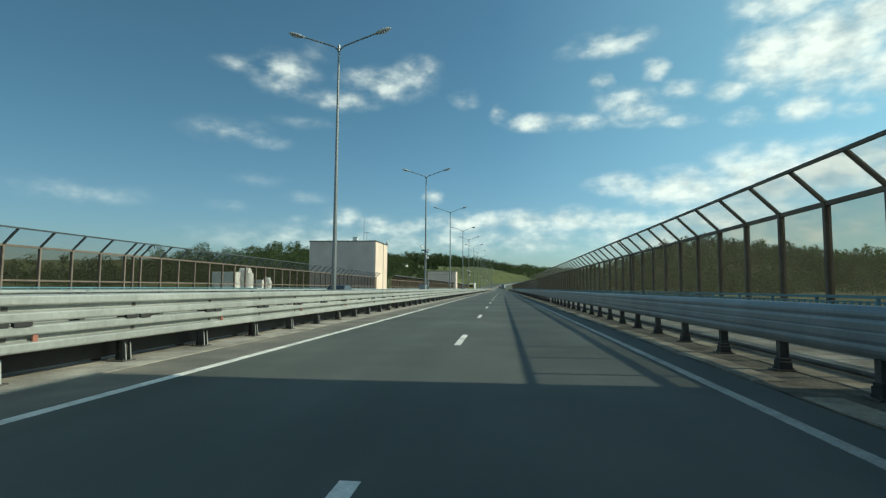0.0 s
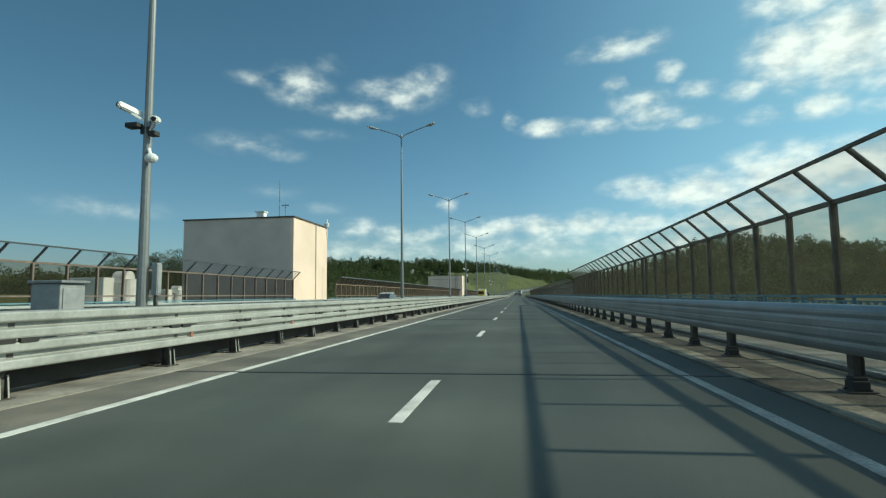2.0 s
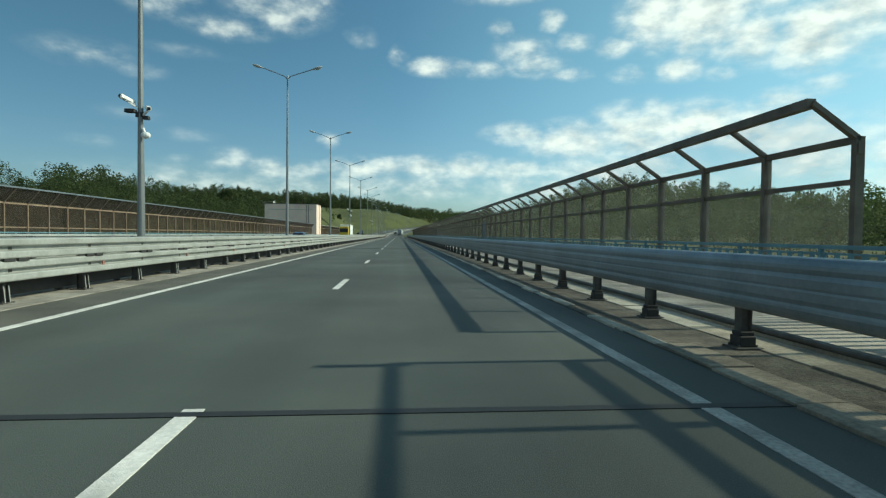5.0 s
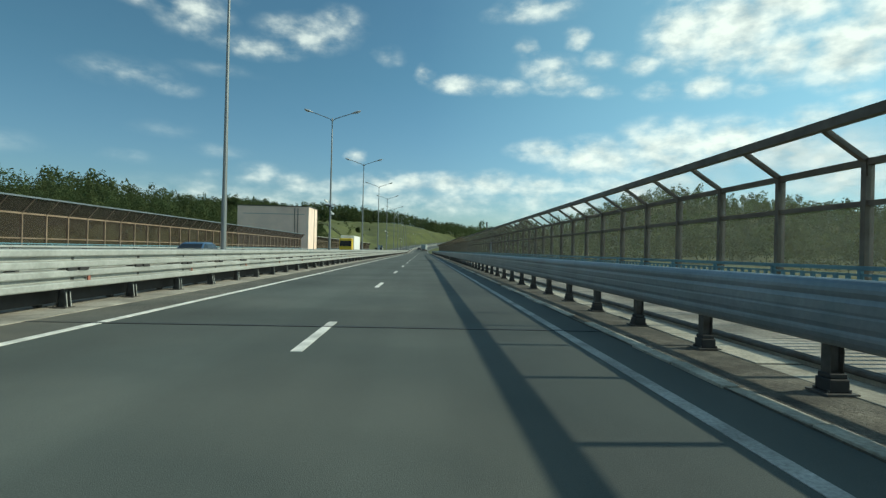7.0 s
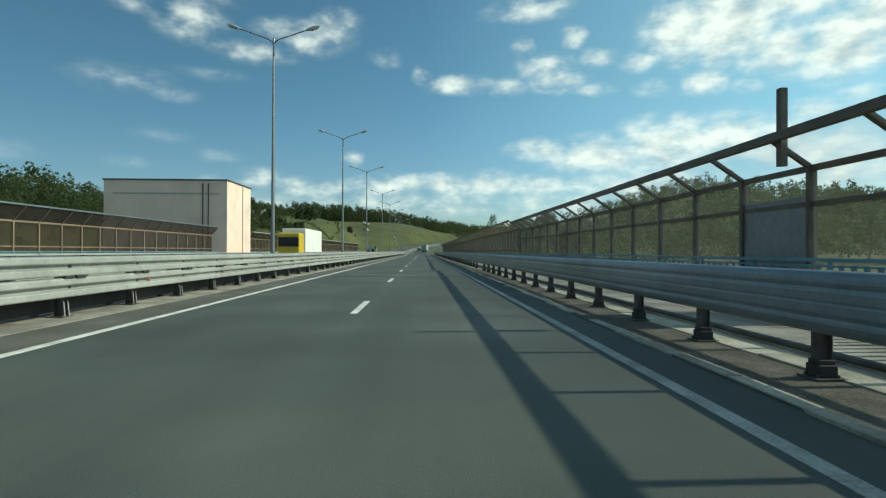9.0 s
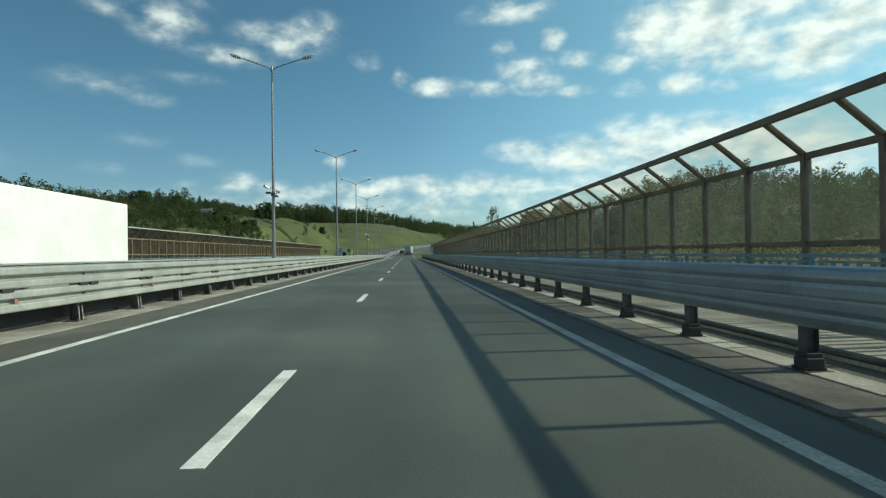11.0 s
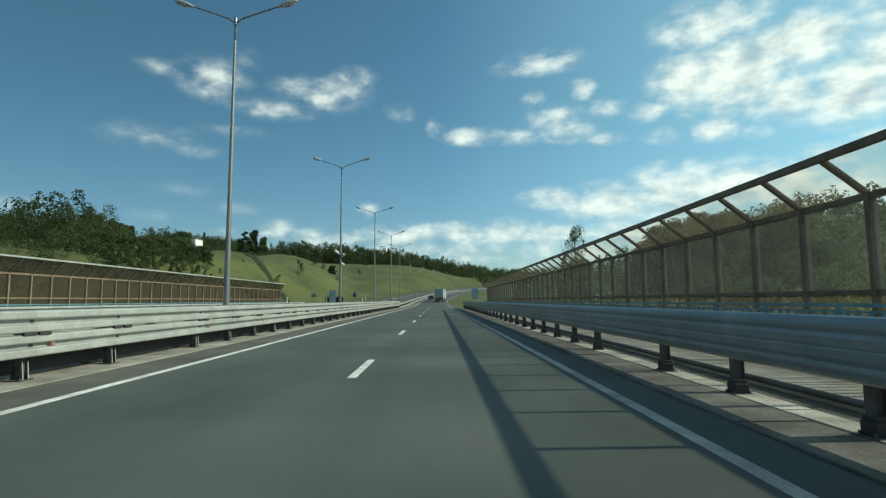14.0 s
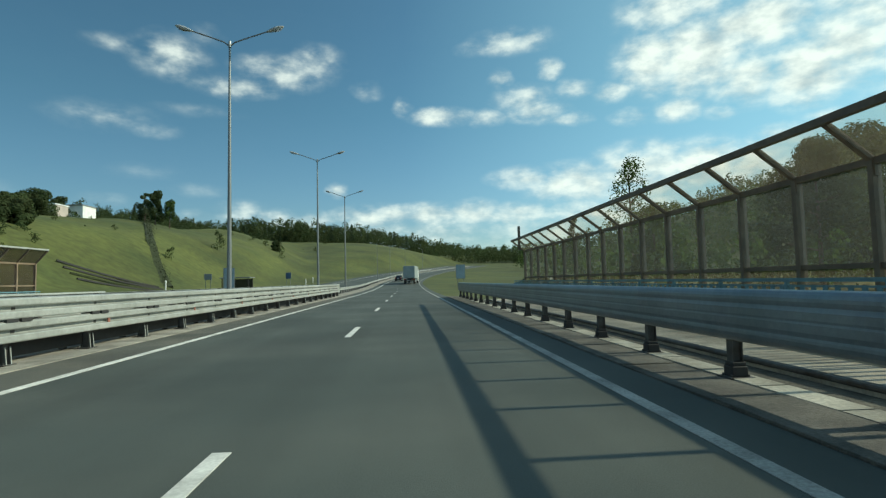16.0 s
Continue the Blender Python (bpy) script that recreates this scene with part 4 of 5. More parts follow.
def tree(x, y, tall, wide, mat, label, seed, dense=900, bare=.3, leaf=.17, cone=False):
    r2 = np.random.default_rng(seed)
    z = float(ground_z(x, y))
    t = thing("tree", (x, y, z), label, "tree", "trees beside the road")
    bm = bmesh.new()
    tube(bm, (0, 0, -.3), (.1, .05, tall * .45), tall * .018, tall * .012, 8)
    tube(bm, (.1, .05, tall * .45), (0, .1, tall * .92), tall * .012, tall * .003, 8)
    tips = []
    for k in range(9):
        a, u = 2.4 * k, bare + (.9 - bare) * k / 9
        reach = wide * (1.08 - u if cone else 1.05 - .7 * max(0, u - .35)) * r2.uniform(.7, 1.0)
        tip = (math.cos(a) * reach, math.sin(a) * reach, tall * (u + .1))
        tube(bm, (.05, .05, tall * u), tip, tall * .007, tall * .002, 6)
        tips.append(tip)
    part("trunk", bm, BARK, t)
    tips.append((0, 0, tall * .92))
    c = np.array(tips)
    c = np.concatenate([c, c * [.55, .55, 1]])
    rad = np.column_stack([np.full(len(c), wide * .46), np.full(len(c), wide * .46), np.full(len(c), max(tall * .15, wide * .4))])
    if cone:   # clumps shrink towards the tip
        rad = rad * np.clip(1.25 - c[:, 2:] / tall, .16, 1)
    v = leaf_cloud(c, rad * r2.uniform(.7, 1.2, (len(c), 1)), dense // len(c) * 2, np.full(len(c), leaf * 1.3), r2)
    piece("crown", mesh_of_quads("crown", v, mat), t)
    return t


tree(27.5, 391, 15.5, 2.4, LEAFLIGHT, "slender birch with a thin airy crown", 1, 1100, .35, .11)
tree(41, 455, 16.0, 3.2, NEEDLE, "dark narrow fir on the roadside bank", 2, 2200, .08, .13, True)
tree(46, 470, 12.0, 2.8, NEEDLE, "dark narrow fir on the roadside bank", 3, 1800, .08, .13, True)
tree(36, 372, 12.5, 4.2, LEAF, "broad dark green tree below the bridge", 4, 5200, .15, .15)
tree(46, 378, 14.5, 5.0, LEAF, "broad dark green tree below the bridge", 5, 5600, .15, .16)
tree(30, 352, 11.0, 4.2, LEAF, "broad dark green tree below the bridge", 6, 5200, .15, .15)
tree(40, 360, 13.0, 4.6, LEAF, "broad dark green tree below the bridge", 12, 5200, .15, .16)
tree(33, 336, 12.0, 4.4, LEAFLIGHT, "broad light green tree below the bridge", 20, 5200, .15, .15)
tree(38, 316, 12.5, 4.6, LEAF, "broad dark green tree below the bridge", 21, 5200, .15, .15)
tree(24, 378, 8.0, 2.6, LEAFLIGHT, "young light green tree below the bridge", 7, 2600, .15, .14)
tree(-109, 470, 7.0, 3.0, LEAF, "leafy tree beside the white house", 8, 3600, .08, .17)
tree(-60.5, 459, 8.0, 1.5, LEAF, "slim dark poplar standing above the ditch", 10, 2000, .12, .15)
tree(-64.8, 463, 7.4, 2.6, NEEDLE, "dark pointed spruce above the ditch", 18, 2400, .06, .13, True)
tree(-67.5, 468, 5.4, 2.2, NEEDLE, "dark pointed spruce above the ditch", 28, 1800, .06, .13, True)
tree(-57.6, 460, 6.6, 1.3, LEAFLIGHT, "slim birch with a pale trunk above the ditch", 19, 1300, .34, .13)
tree(-47, 520, 3.6, 1.6, LEAF, "round bush alone on the grassy slope", 11, 1500, .06, .16)
tree(-97, 445, 6.0, 3.4, LEAF, "spreading dark tree on the slope", 14, 4200, .06, .2)
tree(-73, 418, 1.5, 3.0, LEAF, "low wide bush below the grey house", 23, 3000, .05, .17)
tree(-66.7, 420, 2.8, 3.0, LEAF, "dark rounded bush on the slope", 24, 3200, .05, .17)
tree(-81, 429, 2.2, 3.0, LEAF, "low wide bush below the grey house", 9, 3000, .05, .17)
tree(-60, 400, 1.4, 2.8, LEAF, "low wide bush on the slope", 22, 2800, .05, .17)
tree(-51, 399.5, 2.6, 2.4, LEAF, "dark bush alone on the lower slope", 25, 3000, .05, .17)
tree(-91.5, 472.5, 6.4, 1.9, LEAF, "leafy tree in front of the white house", 26, 2200, .1, .16)
tree(-100, 448, 7.0, 3.8, LEAF, "spreading dark tree on the slope", 15, 4200, .06, .2)
tree(-112, 455, 8.0, 5.0, LEAF, "spreading dark tree behind the house", 16, 4200, .06, .2)
tree(-112, 466, 6.5, 4.0, LEAF, "bushy tree hiding part of the house", 17, 4000, .06, .18)
tree(-92, 438, 5.0, 3.2, LEAF, "dark bushy tree on the slope", 13, 3600, .06, .19)
tree(-73.5, 437, 5.4, 3.2, LEAF, "dark rounded bush on the slope", 27, 3200, .05, .17)


# ---- buildings ----
def window_unit(parent, m):
    w = piece("window", box_mesh("window", WHITEPAINT, -.5, .5, -.04, .04, -.6, .6, bevel=.01), parent, m)
    piece("pane", box_mesh("pane", GLASS, -.42, .42, -.06, -.045, -.52, .52), w)


def tunnel_building(x0, x1, y0, y1, top, label, sunny, shady, antennas):
    b = thing("service_building", ((x0 + x1) / 2, (y0 + y1) / 2, -7), label, "building", "bridge service buildings")
    b.matrix_basis = at(0, 0, 0)
    t = .35
    # wall colours carry the light: sunny on the road side, shady on the rest
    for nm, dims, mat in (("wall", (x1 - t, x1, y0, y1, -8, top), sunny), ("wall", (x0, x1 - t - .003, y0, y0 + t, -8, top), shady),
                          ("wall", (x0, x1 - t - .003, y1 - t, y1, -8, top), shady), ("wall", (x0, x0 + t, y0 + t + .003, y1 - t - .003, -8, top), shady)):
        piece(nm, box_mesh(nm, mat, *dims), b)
    piece("roof", box_mesh("roof", ROOFING, x0 - .12, x1 + .12, y0 - .12, y1 + .12, top + .003, top + .14, bevel=.02), b, None, "dark metal roof edge")
    bm = bmesh.new()
    tube(bm, (x1 + .06, y0 + (y1 - y0) * .62, -2), (x1 + .06, y0 + (y1 - y0) * .62, top), .06, .06, 8)
    part("downpipe", bm, GREYWALL, b)
    if antennas:
        bm = bmesh.new()
        slab(bm, x1 - 4.4, x1 - 3.6, y0 + .6, y0 + 1.3, top + .14, top + .75, .03)
        slab(bm, x1 - 4.5, x1 - 3.5, y0 + .5, y0 + 1.4, top + .75, top + .85)
        part("roof_vent", bm, WHITEPAINT, b, "white roof vent box")
        bm = bmesh.new()
        tube(bm, (x1 - 3.0, y0 + 3, top), (x1 - 3.0, y0 + 3, top + 4.6), .055, .03, 6)
        tube(bm, (x1 - 2.6, y0 + 3.6, top), (x1 - 2.6, y0 + 3.6, top + 2.2), .04, .03, 6)
        slab(bm, x1 - 3.0, x1 - 2.2, y0 + 3.55, y0 + 3.65, top + 1.9, top + 1.98)
        part("antenna", bm, POLE, b, "thin steel roof antennas")
        bm = bmesh.new()
        tube(bm, (x1 + .1, y1 - .3, top - 1.2), (x1 + .1, y1 - .3, top + 1.1), .05, .05, 8)
        bmesh.ops.create_uvsphere(bm, u_segments=14, v_segments=8, radius=1, matrix=at(x1 + .12, y1 - .5, top + .35) @ Matrix.Diagonal((.34, .12, .34, 1)))
        beam_between(bm, (x1 + .1, y1 - .3, top - .9), (x1 - .02, y1 - .3, top - .9), .06, .06)
        part("dish", bm, WHITEPAINT, b, "small white dish on a mast")
    else:
        bm = bmesh.new()
        for dx in (-2.6, -2.0):
            slab(bm, x1 + dx - .05, x1 + dx + .05, y0 - .1, y0 - .003, -2, top - .3)
        part("conduit", bm, ROOFING, b, "dark vertical conduits")
        bm = bmesh.new()
        slab(bm, x0 + 1, x1 - .8, y0 - .05, y0 - .003, top - 1.5, top - 1.35)
        part("ledge", bm, GREYWALL, b)
    return b


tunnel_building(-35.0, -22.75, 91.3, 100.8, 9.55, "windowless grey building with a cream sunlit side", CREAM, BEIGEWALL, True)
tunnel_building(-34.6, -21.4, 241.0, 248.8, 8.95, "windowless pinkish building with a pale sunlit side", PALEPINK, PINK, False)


# out of view: added and sized to cast the shadow where the ride starts
tunnel_building(7.3, 19.5, -4.5, 7.6, 8.9, "unseen plain block beside the walkway, added to shade the road", GREYWALL, GREYWALL, False)


def hill_house(x, y, w, d, h, label, floors, wall=None):
    z = float(ground_z(x, y)) - .5
    b = thing("house", (x, y, z), label, "house", "houses on the hill")
    part_w = bmesh.new()
    slab(part_w, -w / 2, w / 2, -d / 2, d / 2, -2, h)
    part("wall", part_w, wall or WHITEPAINT, b)
    rf = bmesh.new()
    slab(rf, -w / 2 - .2, w / 2 + .2, -d / 2 - .2, d / 2 + .2, h + .003, h + .25, .03)
    part("roof", rf, WHITEPAINT if wall else GREYBOX, b)
    for k in range(floors):
        window_unit(b, at(-w / 4 + k * w / 2 / max(1, floors - 1) if floors > 1 else 0, -d / 2 - .05, h * .55))
    return b


hill_house(-91.0, 479, 7.2, 6.0, 5.0, "small white flat-roofed house on the hillside", 2)
hill_house(-90.6, 464.5, 10.0, 5.0, 4.6, "grey flat-roofed house with a white roof edge, half hidden by trees", 0, GREYWALL)


def plant_unit(x, y, z, s, label):
    u = thing("ventilation_unit", (x, y, z), label, "machinery", "rooftop ventilation units")
    bm = bmesh.new()
    slab(bm, -3 * s, 3 * s, -2 * s, 2 * s, -4, 0, .05)
    part("base", bm, WHITEPAINT, u)
    bm = bmesh.new()
    slab(bm, -2.4 * s, .4 * s, -1.5 * s, 1.5 * s, .003, 1.8 * s, .08)
    part("casing", bm, WHITEPAINT, u)
    bm = bmesh.new()
    tube(bm, (1.2 * s, 0, 0), (1.2 * s, 0, 1.7 * s), .5 * s, .5 * s, 14)
    tube(bm, (1.3 * s, 0, 1.8 * s), (.2 * s, 0, 1.8 * s), .5 * s, .5 * s, 14)
    part("duct", bm, WHITEPAINT, u)
    return u


plant_unit(-57, 108, 1.0, 1.9, "white ventilation unit with a curved duct")
plant_unit(-58, 122, .8, 1.2, "white ventilation unit with a curved duct")

# ---- cabinets on the median, boxes and debris ----
for x, y, w, d, h in ((-7.75, 48.5, .55, .5, 1.5),):
    c = thing("electrical_cabinet", (x, y, .1), "grey steel electrical cabinet on the median", "cabinet", "")
    bm = bmesh.new()
    slab(bm, -w / 2, w / 2, -d / 2, d / 2, 0, h, .02)
    part("body", bm, PALEBOX, c)
    bm = bmesh.new()
    slab(bm, w / 2 + .003, w / 2 + .02, -d / 2 + .04, d / 2 - .04, .1, h - .08, .006)
    door = part("door", bm, PALEBOX, c)
    bm = bmesh.new()
    slab(bm, w / 2 + .022, w / 2 + .05, d / 2 - .15, d / 2 - .1, h * .45, h * .6)
    part("handle", bm, DARKBLOCK, door)
    bm = bmesh.new()
    slab(bm, -w / 2 - .04, w / 2 + .06, -d / 2 - .04, d / 2 + .04, h + .003, h + .05, .01)
    part("lid", bm, GREYBOX, c)
jb = thing("junction_box", (-7.53, 50.6, .02), "pale grey junction box on a thin dark post beside the lamp", "electrical box")
bm = bmesh.new()
slab(bm, -.03, .03, -.03, .03, 0, 1.38)
slab(bm, -.1, .1, -.1, .1, 0, .02)
part("post", bm, POSTSTEEL, jb)
bm = bmesh.new()
slab(bm, -.06, .07, -.07, .07, 1.38, 2.05, .012)
jbody = part("body", bm, PALEBOX, jb)
bm = bmesh.new()
slab(bm, .073, .083, -.055, .055, 1.42, 2.01, .004)
part("door", bm, PALEBOX, jbody)
for y, size, mat in ((29.5, .45, KERB), (69.5, .8, KERB), (96.2, .6, KERB)):
    k = thing("concrete_block", (-6.75, y, .1), "loose concrete block lying by the median rail", "block", "loose blocks")
    bm = bmesh.new()
    slab(bm, -.2 * size, .16 * size, -.6 * size, .6 * size, .004, .22 * size ** .5, .04)
    part("body", bm, mat, k)


# ---- signs and small roadside things past the bridge ----
def road_sign(x, y, w, h, up, mat, label):
    z = float(ground_z(x, y))
    s = thing("road_sign", (x, y, z), label, "sign", "road signs")
    bm = bmesh.new()
    slab(bm, -w / 2, w / 2, -.03, .03, up, up + h, .01)
    face = part("sign_plate", bm, GREYBOX, s)
    bm = bmesh.new()
    slab(bm, -w / 2 + .06, w / 2 - .06, -.04, -.033, up + .06, up + h - .06)
    part("sign_face", bm, mat, face)
    for dx in (-w / 3, w / 3):
        bm = bmesh.new()
        tube(bm, (dx, .07, -.3), (dx, .07, up + h * .9), .04, .04, 8)
        part("post", bm, POLE, s)
    return s


road_sign(9.8, 425, 1.7, 2.6, 1.4, SIGNPALE, "pale blue road sign on two steel posts")
road_sign(-20.9, 392, 1.3, 2.6, .9, SIGNPALE, "tall grey-blue sign panel beside the far carriageway")
road_sign(-27, 402, 1.0, .8, 2.2, GREYBOX, "small grey sign seen from behind")
road_sign(-22.5, 430, 1.0, 1.2, 2.0, SIGNBLUE, "small blue sign beside the far carriageway")
for x, y in ((-33.0, 403), (-24, 455), (-25, 470)):
    p = thing("marker_post", (x, y, float(ground_z(x, y))), "short white marker post in the grass", "post", "marker posts")
    bm = bmesh.new()
    tube(bm, (0, 0, -.2), (0, 0, 1.3), .09, .09, 10)
    bmesh.ops.create_uvsphere(bm, u_segments=10, v_segments=6, radius=.14, matrix=at(0, 0, 1.35))
    part("body", bm, WHITEPAINT, p)
sh = thing("roadside_shelter", (-21.5, 397, float(ground_z(-21.5, 397))), "small dark steel shelter beside the far carriageway", "shelter")
for dx in (-1.6, 1.6):
    for dy in (-.9, .9):
        bm = bmesh.new()
        slab(bm, dx - .05, dx + .05, dy - .05, dy + .05, -.2, 2.3)
        part("post", bm, DARKBLOCK, sh)
bm = bmesh.new()
slab(bm, -1.9, 1.9, -1.1, 1.1, 2.303, 2.42, .02)
part("roof", bm, GREYBOX, sh)
bm = bmesh.new()
slab(bm, -1.55, 1.55, .86, .89, .3, 2.2)
part("back_panel", bm, GLASS, sh)


def path_strip(name, pts, width, lift, mat, label, category):
    """A strip laid over the ground from point to point."""
    verts, faces = [], []
    fine = []
    for (ax, ay), (bx, by) in zip(pts, pts[1:]):
        for k in range(12):
            fine.append((ax + (bx - ax) * k / 12, ay + (by - ay) * k / 12))
    fine.append(pts[-1])
    for k, (x, y) in enumerate(fine):
        q = fine[min(k + 1, len(fine) - 1)]
        o = fine[max(k - 1, 0)]
        d = Vector((q[0] - o[0], q[1] - o[1])).normalized()
        for s in (-1, 1):
            xx, yy = x - s * d.y * width / 2, y + s * d.x * width / 2
            verts.append((xx, yy, float(ground_z(x, y)) + lift))
        for s in (1, -1):
            xx, yy = x - s * d.y * width / 2, y + s * d.x * width / 2
            verts.append((xx, yy, float(ground_z(x, y)) - .6))
    n = len(fine)
    for k in range(n - 1):
        a, b = 4 * k, 4 * k + 4
        faces += [(a, a + 1, b + 1, b), (a + 1, a + 2, b + 2, b + 1), (a + 3, a, b, b + 3)]
    me = bpy.data.meshes.new(name)
    me.from_pydata(verts, [], faces)
    me.materials.append(mat)
    return structure(name, me, label, category)


path_strip("drainage_ditch", [(-34, 406), (-41, 417.3), (-46, 426), (-54, 442), (-62, 458)], 1.3, .3, DITCH, "dark overgrown drainage channel up the slope", "ditch")
uu = np.linspace(0, 1, 70)
ditch = np.column_stack([np.interp(uu, [0, .25, .43, .72, 1], [-34, -41, -46, -54, -62]) + rng.uniform(-.5, .5, 70),
                         np.interp(uu, [0, .25, .43, .72, 1], [406, 417.3, 426, 442, 458])])
broadleaf_woods("ditch_growth", ditch, 1.6, DITCH, "dark weeds growing along the drainage channel", 10)
drain = thing("slope_stair", (-24, 364, 2.5), "dark parallel drain edges running down the embankment", "stair")
drain.matrix_basis = at(0, 0, 0)
for k, mat in enumerate((DARKBLOCK, DITCH, DARKBLOCK, DARKBLOCK)):
    bm = bmesh.new()
    off = (k - 2.6) * 1.15
    line = [(-46.0 + 12.3 * u - off * (1.3 - .6 * u), 380.5 + 22.5 * u + off * .55 * (1.3 - .6 * u)) for u in (.5, .6, .7, .8, .9, 1)]
    line = [(x, y, float(ground_z(x, y)) + .22) for x, y in line]
    for a, b in zip(line, line[1:]):
        beam_between(bm, a, b, .2, .2)
    part("edge_beam", bm, mat, drain)


# ---- vehicles ----
def wheel(parent, x, y, r=.32, w=.22):
    bm = bmesh.new()
    tube(bm, (x - w / 2, y, r), (x + w / 2, y, r), r, r, 20)
    wh = part("wheel", bm, RUBBER, parent)
    bm = bmesh.new()
    s = 1 if x > 0 else -1
    tube(bm, (x + s * w / 2 - s * .02, y, r), (x + s * (w / 2 + .008), y, r), r * .62, r * .55, 16)
    part("rim", bm, HEAD, wh)


def loft(bm, rings):
    """Skins rings of equal length, closed at both ends."""
    rows = [[bm.verts.new(p) for p in ring] for ring in rings]
    n = len(rows[0])
    for a, b in zip(rows, rows[1:]):
        for i in range(n):
            bm.faces.new((a[i], a[(i + 1) % n], b[(i + 1) % n], b[i]))
    bm.faces.new(list(reversed(rows[0])))
    bm.faces.new(rows[-1])
    bmesh.ops.recalc_face_normals(bm, faces=bm.faces)


def plate(bm, pts, out, thick=.012):
    """A thin pane on four corner points, lifted along out."""
    o = Vector(out).normalized()
    lo = [bm.verts.new(Vector(p) + o * .004) for p in pts]
    hi = [bm.verts.new(Vector(p) + o * (.004 + thick)) for p in pts]
    bm.faces.new(lo)
    bm.faces.new(hi)
    for i in range(4):
        bm.faces.new((lo[i], lo[(i + 1) % 4], hi[(i + 1) % 4], hi[i]))
    bmesh.ops.recalc_face_normals(bm, faces=bm.faces)


def car(x, y, heading, paint, label, tall=1.48, long=4.3, van=False):
    c = thing("car", (x, y, road_z(y)), label, "car", "cars on the road")
    w, L = .88, long / 2
    belt = .93
    # lower body: rounded cross-sections from tail to nose
    bm = bmesh.new()
    rings = []
    for u, lo, hi, k in ((-1, .5, .72, .86), (-.985, .34, .86, .93), (-.9, .26, belt, .98), (-.5, .24, belt + .01, 1), (.2, .24, belt, 1), (.5, .24, belt - .02, 1),
                         (.72, .25, .86, .99), (.9, .27, .76, .95), (.98, .32, .66, .88), (1, .42, .58, .8)):
        a = w * k
        rings.append([(-a * .94, u * L, lo), (a * .94, u * L, lo), (a, u * L, lo + .12), (a, u * L, hi - .2 * (hi - lo)), (a * .95, u * L, hi - .03), (a * .84, u * L, hi),
                      (-a * .84, u * L, hi), (-a * .95, u * L, hi - .03), (-a, u * L, hi - .2 * (hi - lo)), (-a, u * L, lo + .12)])
    loft(bm, rings)
    body = part("body", bm, paint, c)
    # cabin: painted shell narrowing to the roof
    rb, rt, fr, fb = (-.97, -.88, .16, .56) if van else (-.86, -.58, .1, .48)
    bot, up = w * .9, w * .7
    zt = tall - .04
    bm = bmesh.new()
    rings = []
    for u, z, k in ((rb, belt - .02, bot), (rt, zt - .02, up), ((rt * .8 + fr * .2), tall, up), ((rt + fr) / 2, tall + .01, up), (fr, zt, up), (fb, belt - .02, bot)):
        rings.append([(-bot, u * L, belt - .06), (bot, u * L, belt - .06), (bot if z < 1 else bot * .985, u * L, belt), (k, u * L, z - .03), (k * .9, u * L, z), (-k * .9, u * L, z),
                      (-k, u * L, z - .03), (-(bot if z < 1 else bot * .985), u * L, belt)])
    loft(bm, rings)
    part("cabin", bm, paint, c)

    def on_side(s, u, z):   # a point of the cabin's side at station u and height z
        f = (z - belt) / (zt - belt)
        return (s * (bot * .99 + (up - bot * .99) * f), u * L, z)

    z0, z1 = belt + .04, zt - .06
    ff, rr = (z1 - belt) / (zt - belt), (z1 - belt) / (zt - belt)
    front0, front1 = fb - .1, fb + (fr - fb) * ff - .05
    rear0, rear1 = rb + .06, rb + (rt - rb) * rr + .05
    mids = [.28, -.2, -.55] if van else [.02, -.4]
    for s in (-1, 1):
        cuts = [None] + mids + [None]
        for k in range(len(cuts) - 1):
            a0, a1 = (front0, front1) if cuts[k] is None else (cuts[k] - .015, cuts[k] - .015)
            b0, b1 = (rear0, rear1) if cuts[k + 1] is None else (cuts[k + 1] + .015, cuts[k + 1] + .015)
            if a1 < b1 + .03:
                a1 = b1 + .03
            bm = bmesh.new()
            plate(bm, [on_side(s, a0, z0), on_side(s, b0, z0), on_side(s, b1, z1), on_side(s, a1, z1)], (s, 0, .2))
            part("side_window", bm, GLASS, c)
    for (u0, u1, nm, o) in ((fb, fr, "windscreen", 1), (rb, rt, "rear_window", -1)):
        bm = bmesh.new()
        g0, g1 = .1, .88
        pts = []
        for g, sg in ((g0, -1), (g0, 1), (g1, 1), (g1, -1)):
            k = bot + (up - bot) * g
            pts.append((sg * k * .92, (u0 + (u1 - u0) * g) * L, belt - .02 + (zt - belt + .0) * g))
        plate(bm, pts, (0, o, .8 if o > 0 else .3), .02)
        part(nm, bm, GLASS, c)
    for sx in (-1, 1):
        bm = bmesh.new()
        slab(bm, sx * .7 - .11, sx * .7 + .11, -L - .005, -L + .12, .66, .88, .02)
        part("tail_light", bm, TAIL, c)
        bm = bmesh.new()
        slab(bm, sx * .6 - .16, sx * .6 + .16, L - .2, L - .02, .58, .72, .02)
        part("headlight", bm, CLEARGLASS, c)
        bm = bmesh.new()
        slab(bm, sx * 1.0 - .09, sx * 1.0 + .09, fb * L - .25, fb * L - .14, .95, 1.08, .02)
        part("mirror", bm, paint, c)
        for dy in (-long * .31, long * .31):
            wheel(c, sx * (w - .09), dy)
    bm = bmesh.new()
    slab(bm, -.26, .26, -L - .03, -L + .01, .56, .67)
    part("number_plate", bm, WHITEPAINT, c)
    for o in (-1, 1):
        bm = bmesh.new()
        slab(bm, -w * .84, w * .84, o * (L - .06) - .08, o * (L - .06) + .08, .3, .48, .04)
        part("bumper", bm, DARKBLOCK, c)
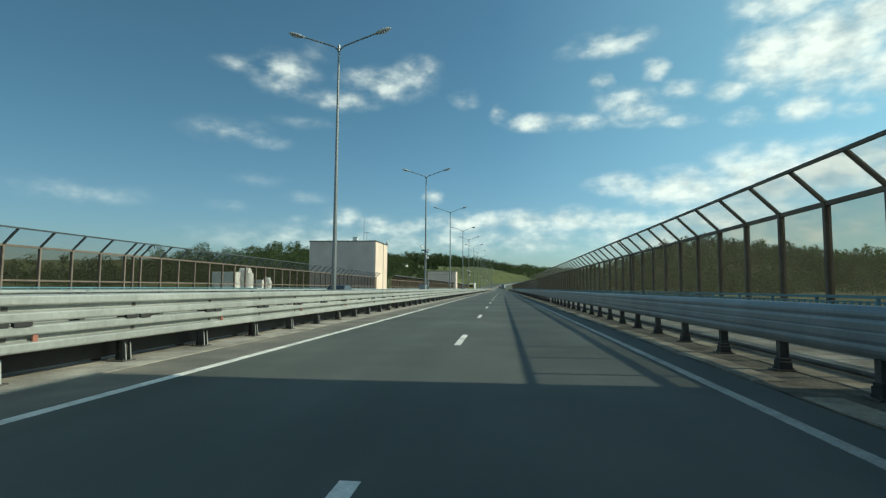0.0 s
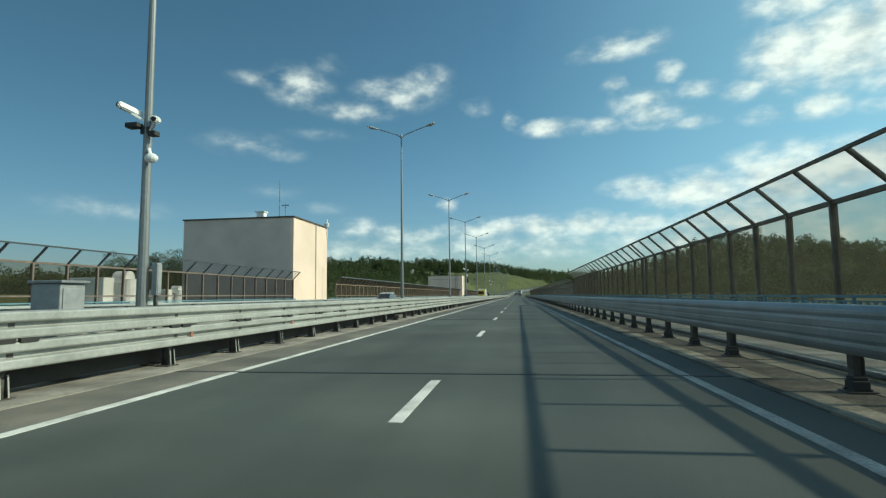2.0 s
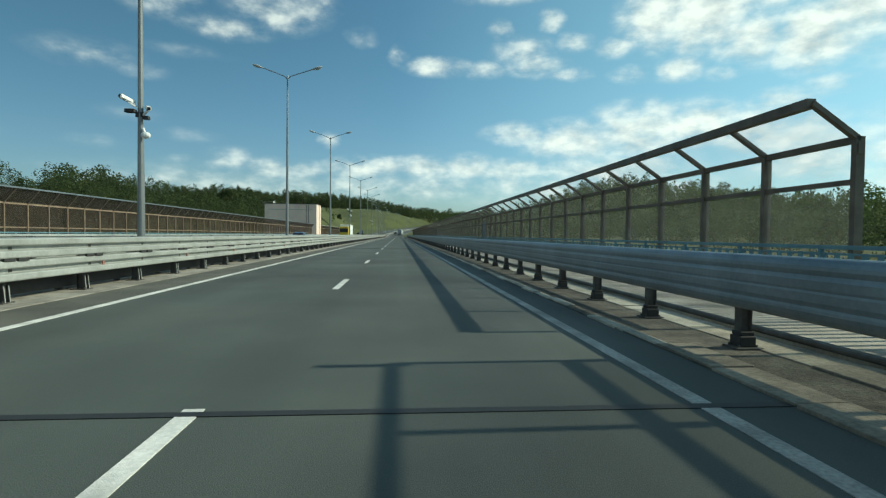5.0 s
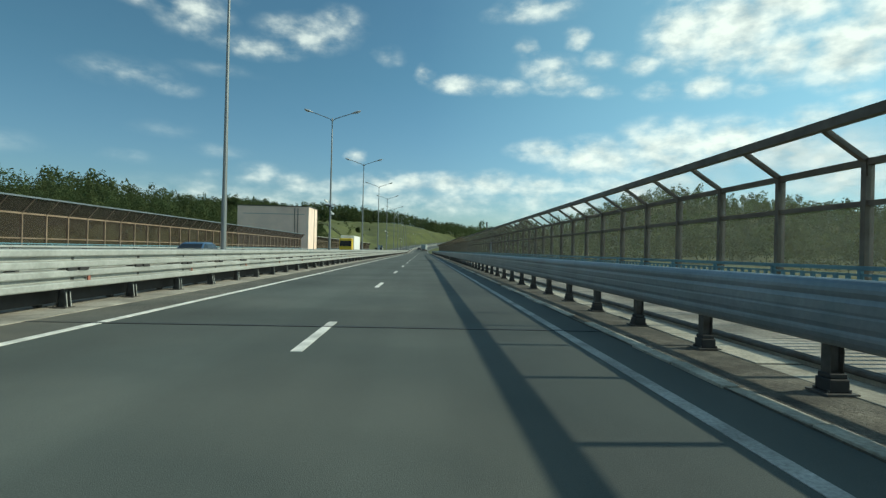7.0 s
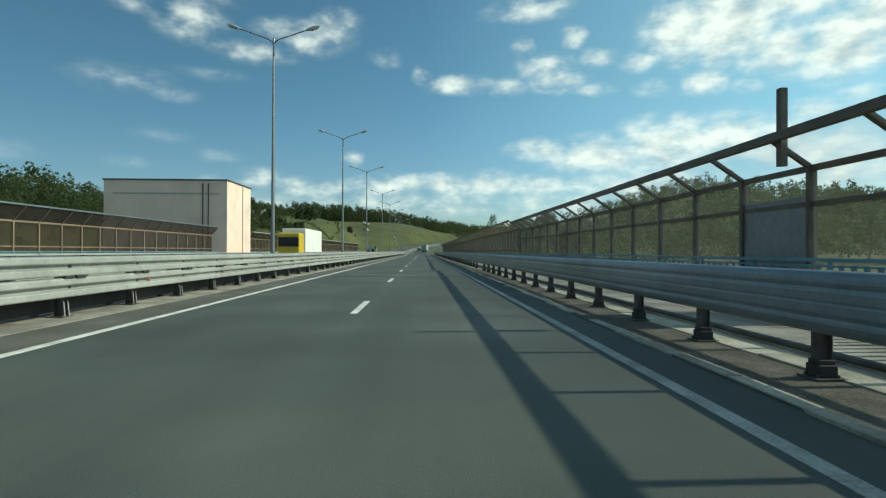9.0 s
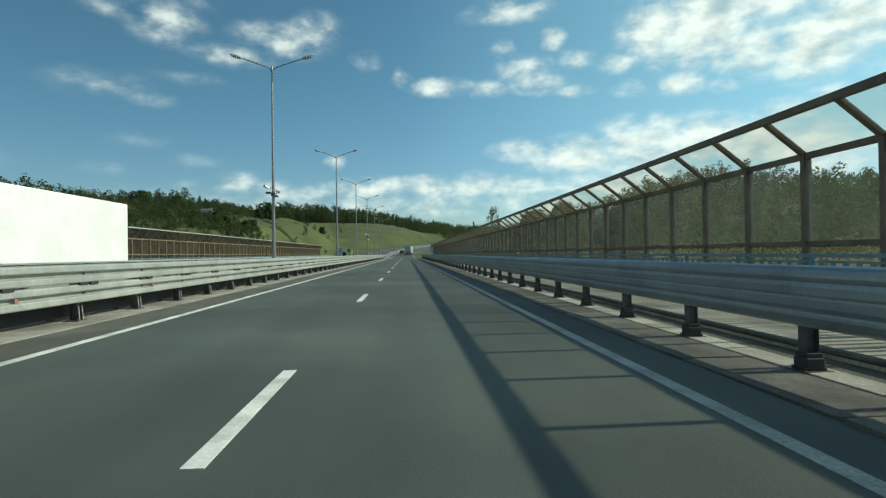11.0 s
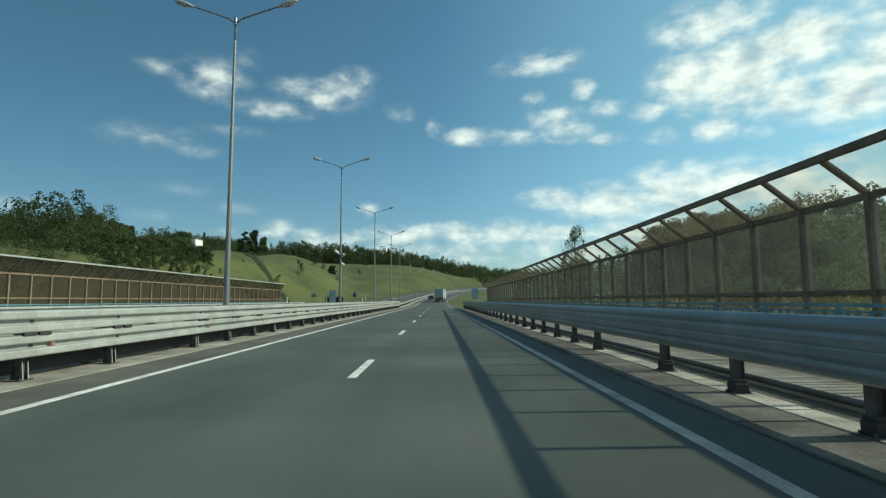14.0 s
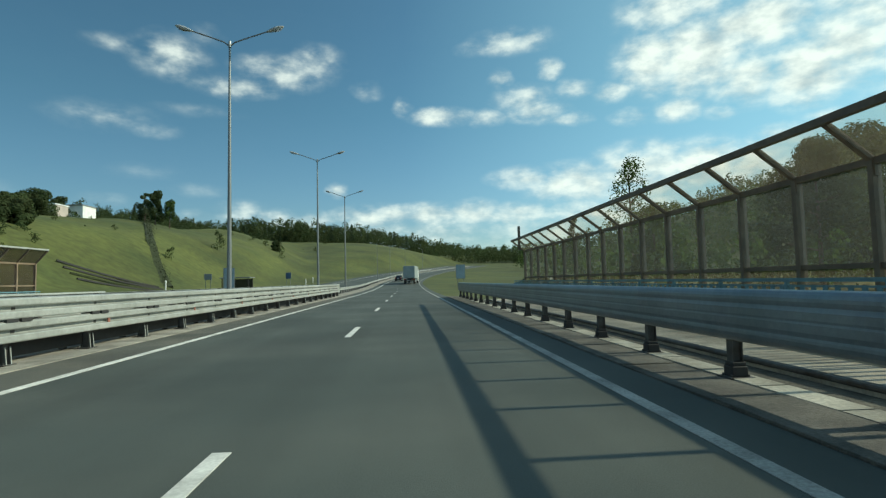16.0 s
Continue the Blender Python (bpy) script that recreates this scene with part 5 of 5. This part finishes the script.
    bm = bmesh.new()
    slab(bm, -.45, .45, L - .06, L + .015, .5, .58, .01)
    part("grille", bm, DARKBLOCK, c)
    c.matrix_basis = at(x, y, road_z(y)) @ Matrix.Rotation(heading, 4, 'Z')
    return c


def lorry(x, y, heading, box_mat, cab_mat, label):
    c = thing("lorry", (x, y, road_z(y)), label, "lorry", "lorries on the road")
    bm = bmesh.new()
    slab(bm, -1.25, 1.25, -6.5, 2.6, 1.15, 3.75, .05)
    part("cargo_box", bm, box_mat, c)
    bm = bmesh.new()
    slab(bm, -1.15, 1.15, 2.8, 4.9, .6, 3.2, .15)
    cab = part("cab", bm, cab_mat, c)
    bm = bmesh.new()
    slab(bm, -1.05, 1.05, 4.86, 4.93, 1.75, 2.75, .03)
    part("windscreen", bm, GLASS, cab)
    bm = bmesh.new()
    slab(bm, -1.1, 1.1, 4.85, 4.96, .5, 1.1, .03)
    part("bumper", bm, DARKBLOCK, cab)
    bm = bmesh.new()
    slab(bm, -.45, .45, -6.4, 4.6, .75, 1.1)
    part("chassis", bm, DARKBLOCK, c)
    bm = bmesh.new()
    slab(bm, -1.2, 1.2, -6.56, -6.5, 1.2, 3.7, .01)
    part("rear_door", bm, box_mat, c)
    for s in (-1, 1):
        bm = bmesh.new()
        slab(bm, s * .95 - .18, s * .95 + .18, -6.6, -6.5, .85, 1.02, .01)
        part("tail_light", bm, TAIL, c)
        for dy in (-5.2, -4.0, 3.8):
            wheel(c, s * 1.0, dy, .5, .34)
    bm = bmesh.new()
    slab(bm, -1.1, 1.1, -6.5, -6.42, .45, .6)
    part("under_run_bar", bm, DARKBLOCK, c)
    c.matrix_basis = at(x, y, road_z(y)) @ Matrix.Rotation(heading, 4, 'Z')
    return c


lorry(0.9 + road_x(447), 447, -.1, TRUCKGREY, WHITEPAINT, "grey box lorry driving ahead in the near lane")
car(-3.2 + road_x(466), 466, -.1, CARDARK, "dark hatchback driving ahead in the fast lane")
car(-15.3, 99.9, math.pi, CARSILVER, "silver-white minivan coming the other way", 1.77, 4.2, True)
car(-13.6, 41.3, math.pi, CARDARK, "dark saloon coming the other way", 1.5, 4.5)
car(-13.2, 173, math.pi, CARBLUE, "dark blue car coming the other way", 1.5, 4.4)
lorry(-14.0, 243.0, math.pi, WHITEPAINT, YELLOW, "lorry with yellow cab and white box coming the other way")
for x, y, p2, lb in ((17.5, 404, CARDARK, "dark car parked on the lot"), (20.5, 408, CARWHITE, "silver car parked on the lot"), (24.0, 411, CARDARK, "dark car parked on the lot")):
    pc = car(x, y, .9, p2, lb)
    pc.matrix_basis = at(x, y, float(ground_z(x, y))) @ Matrix.Rotation(.9, 4, 'Z')
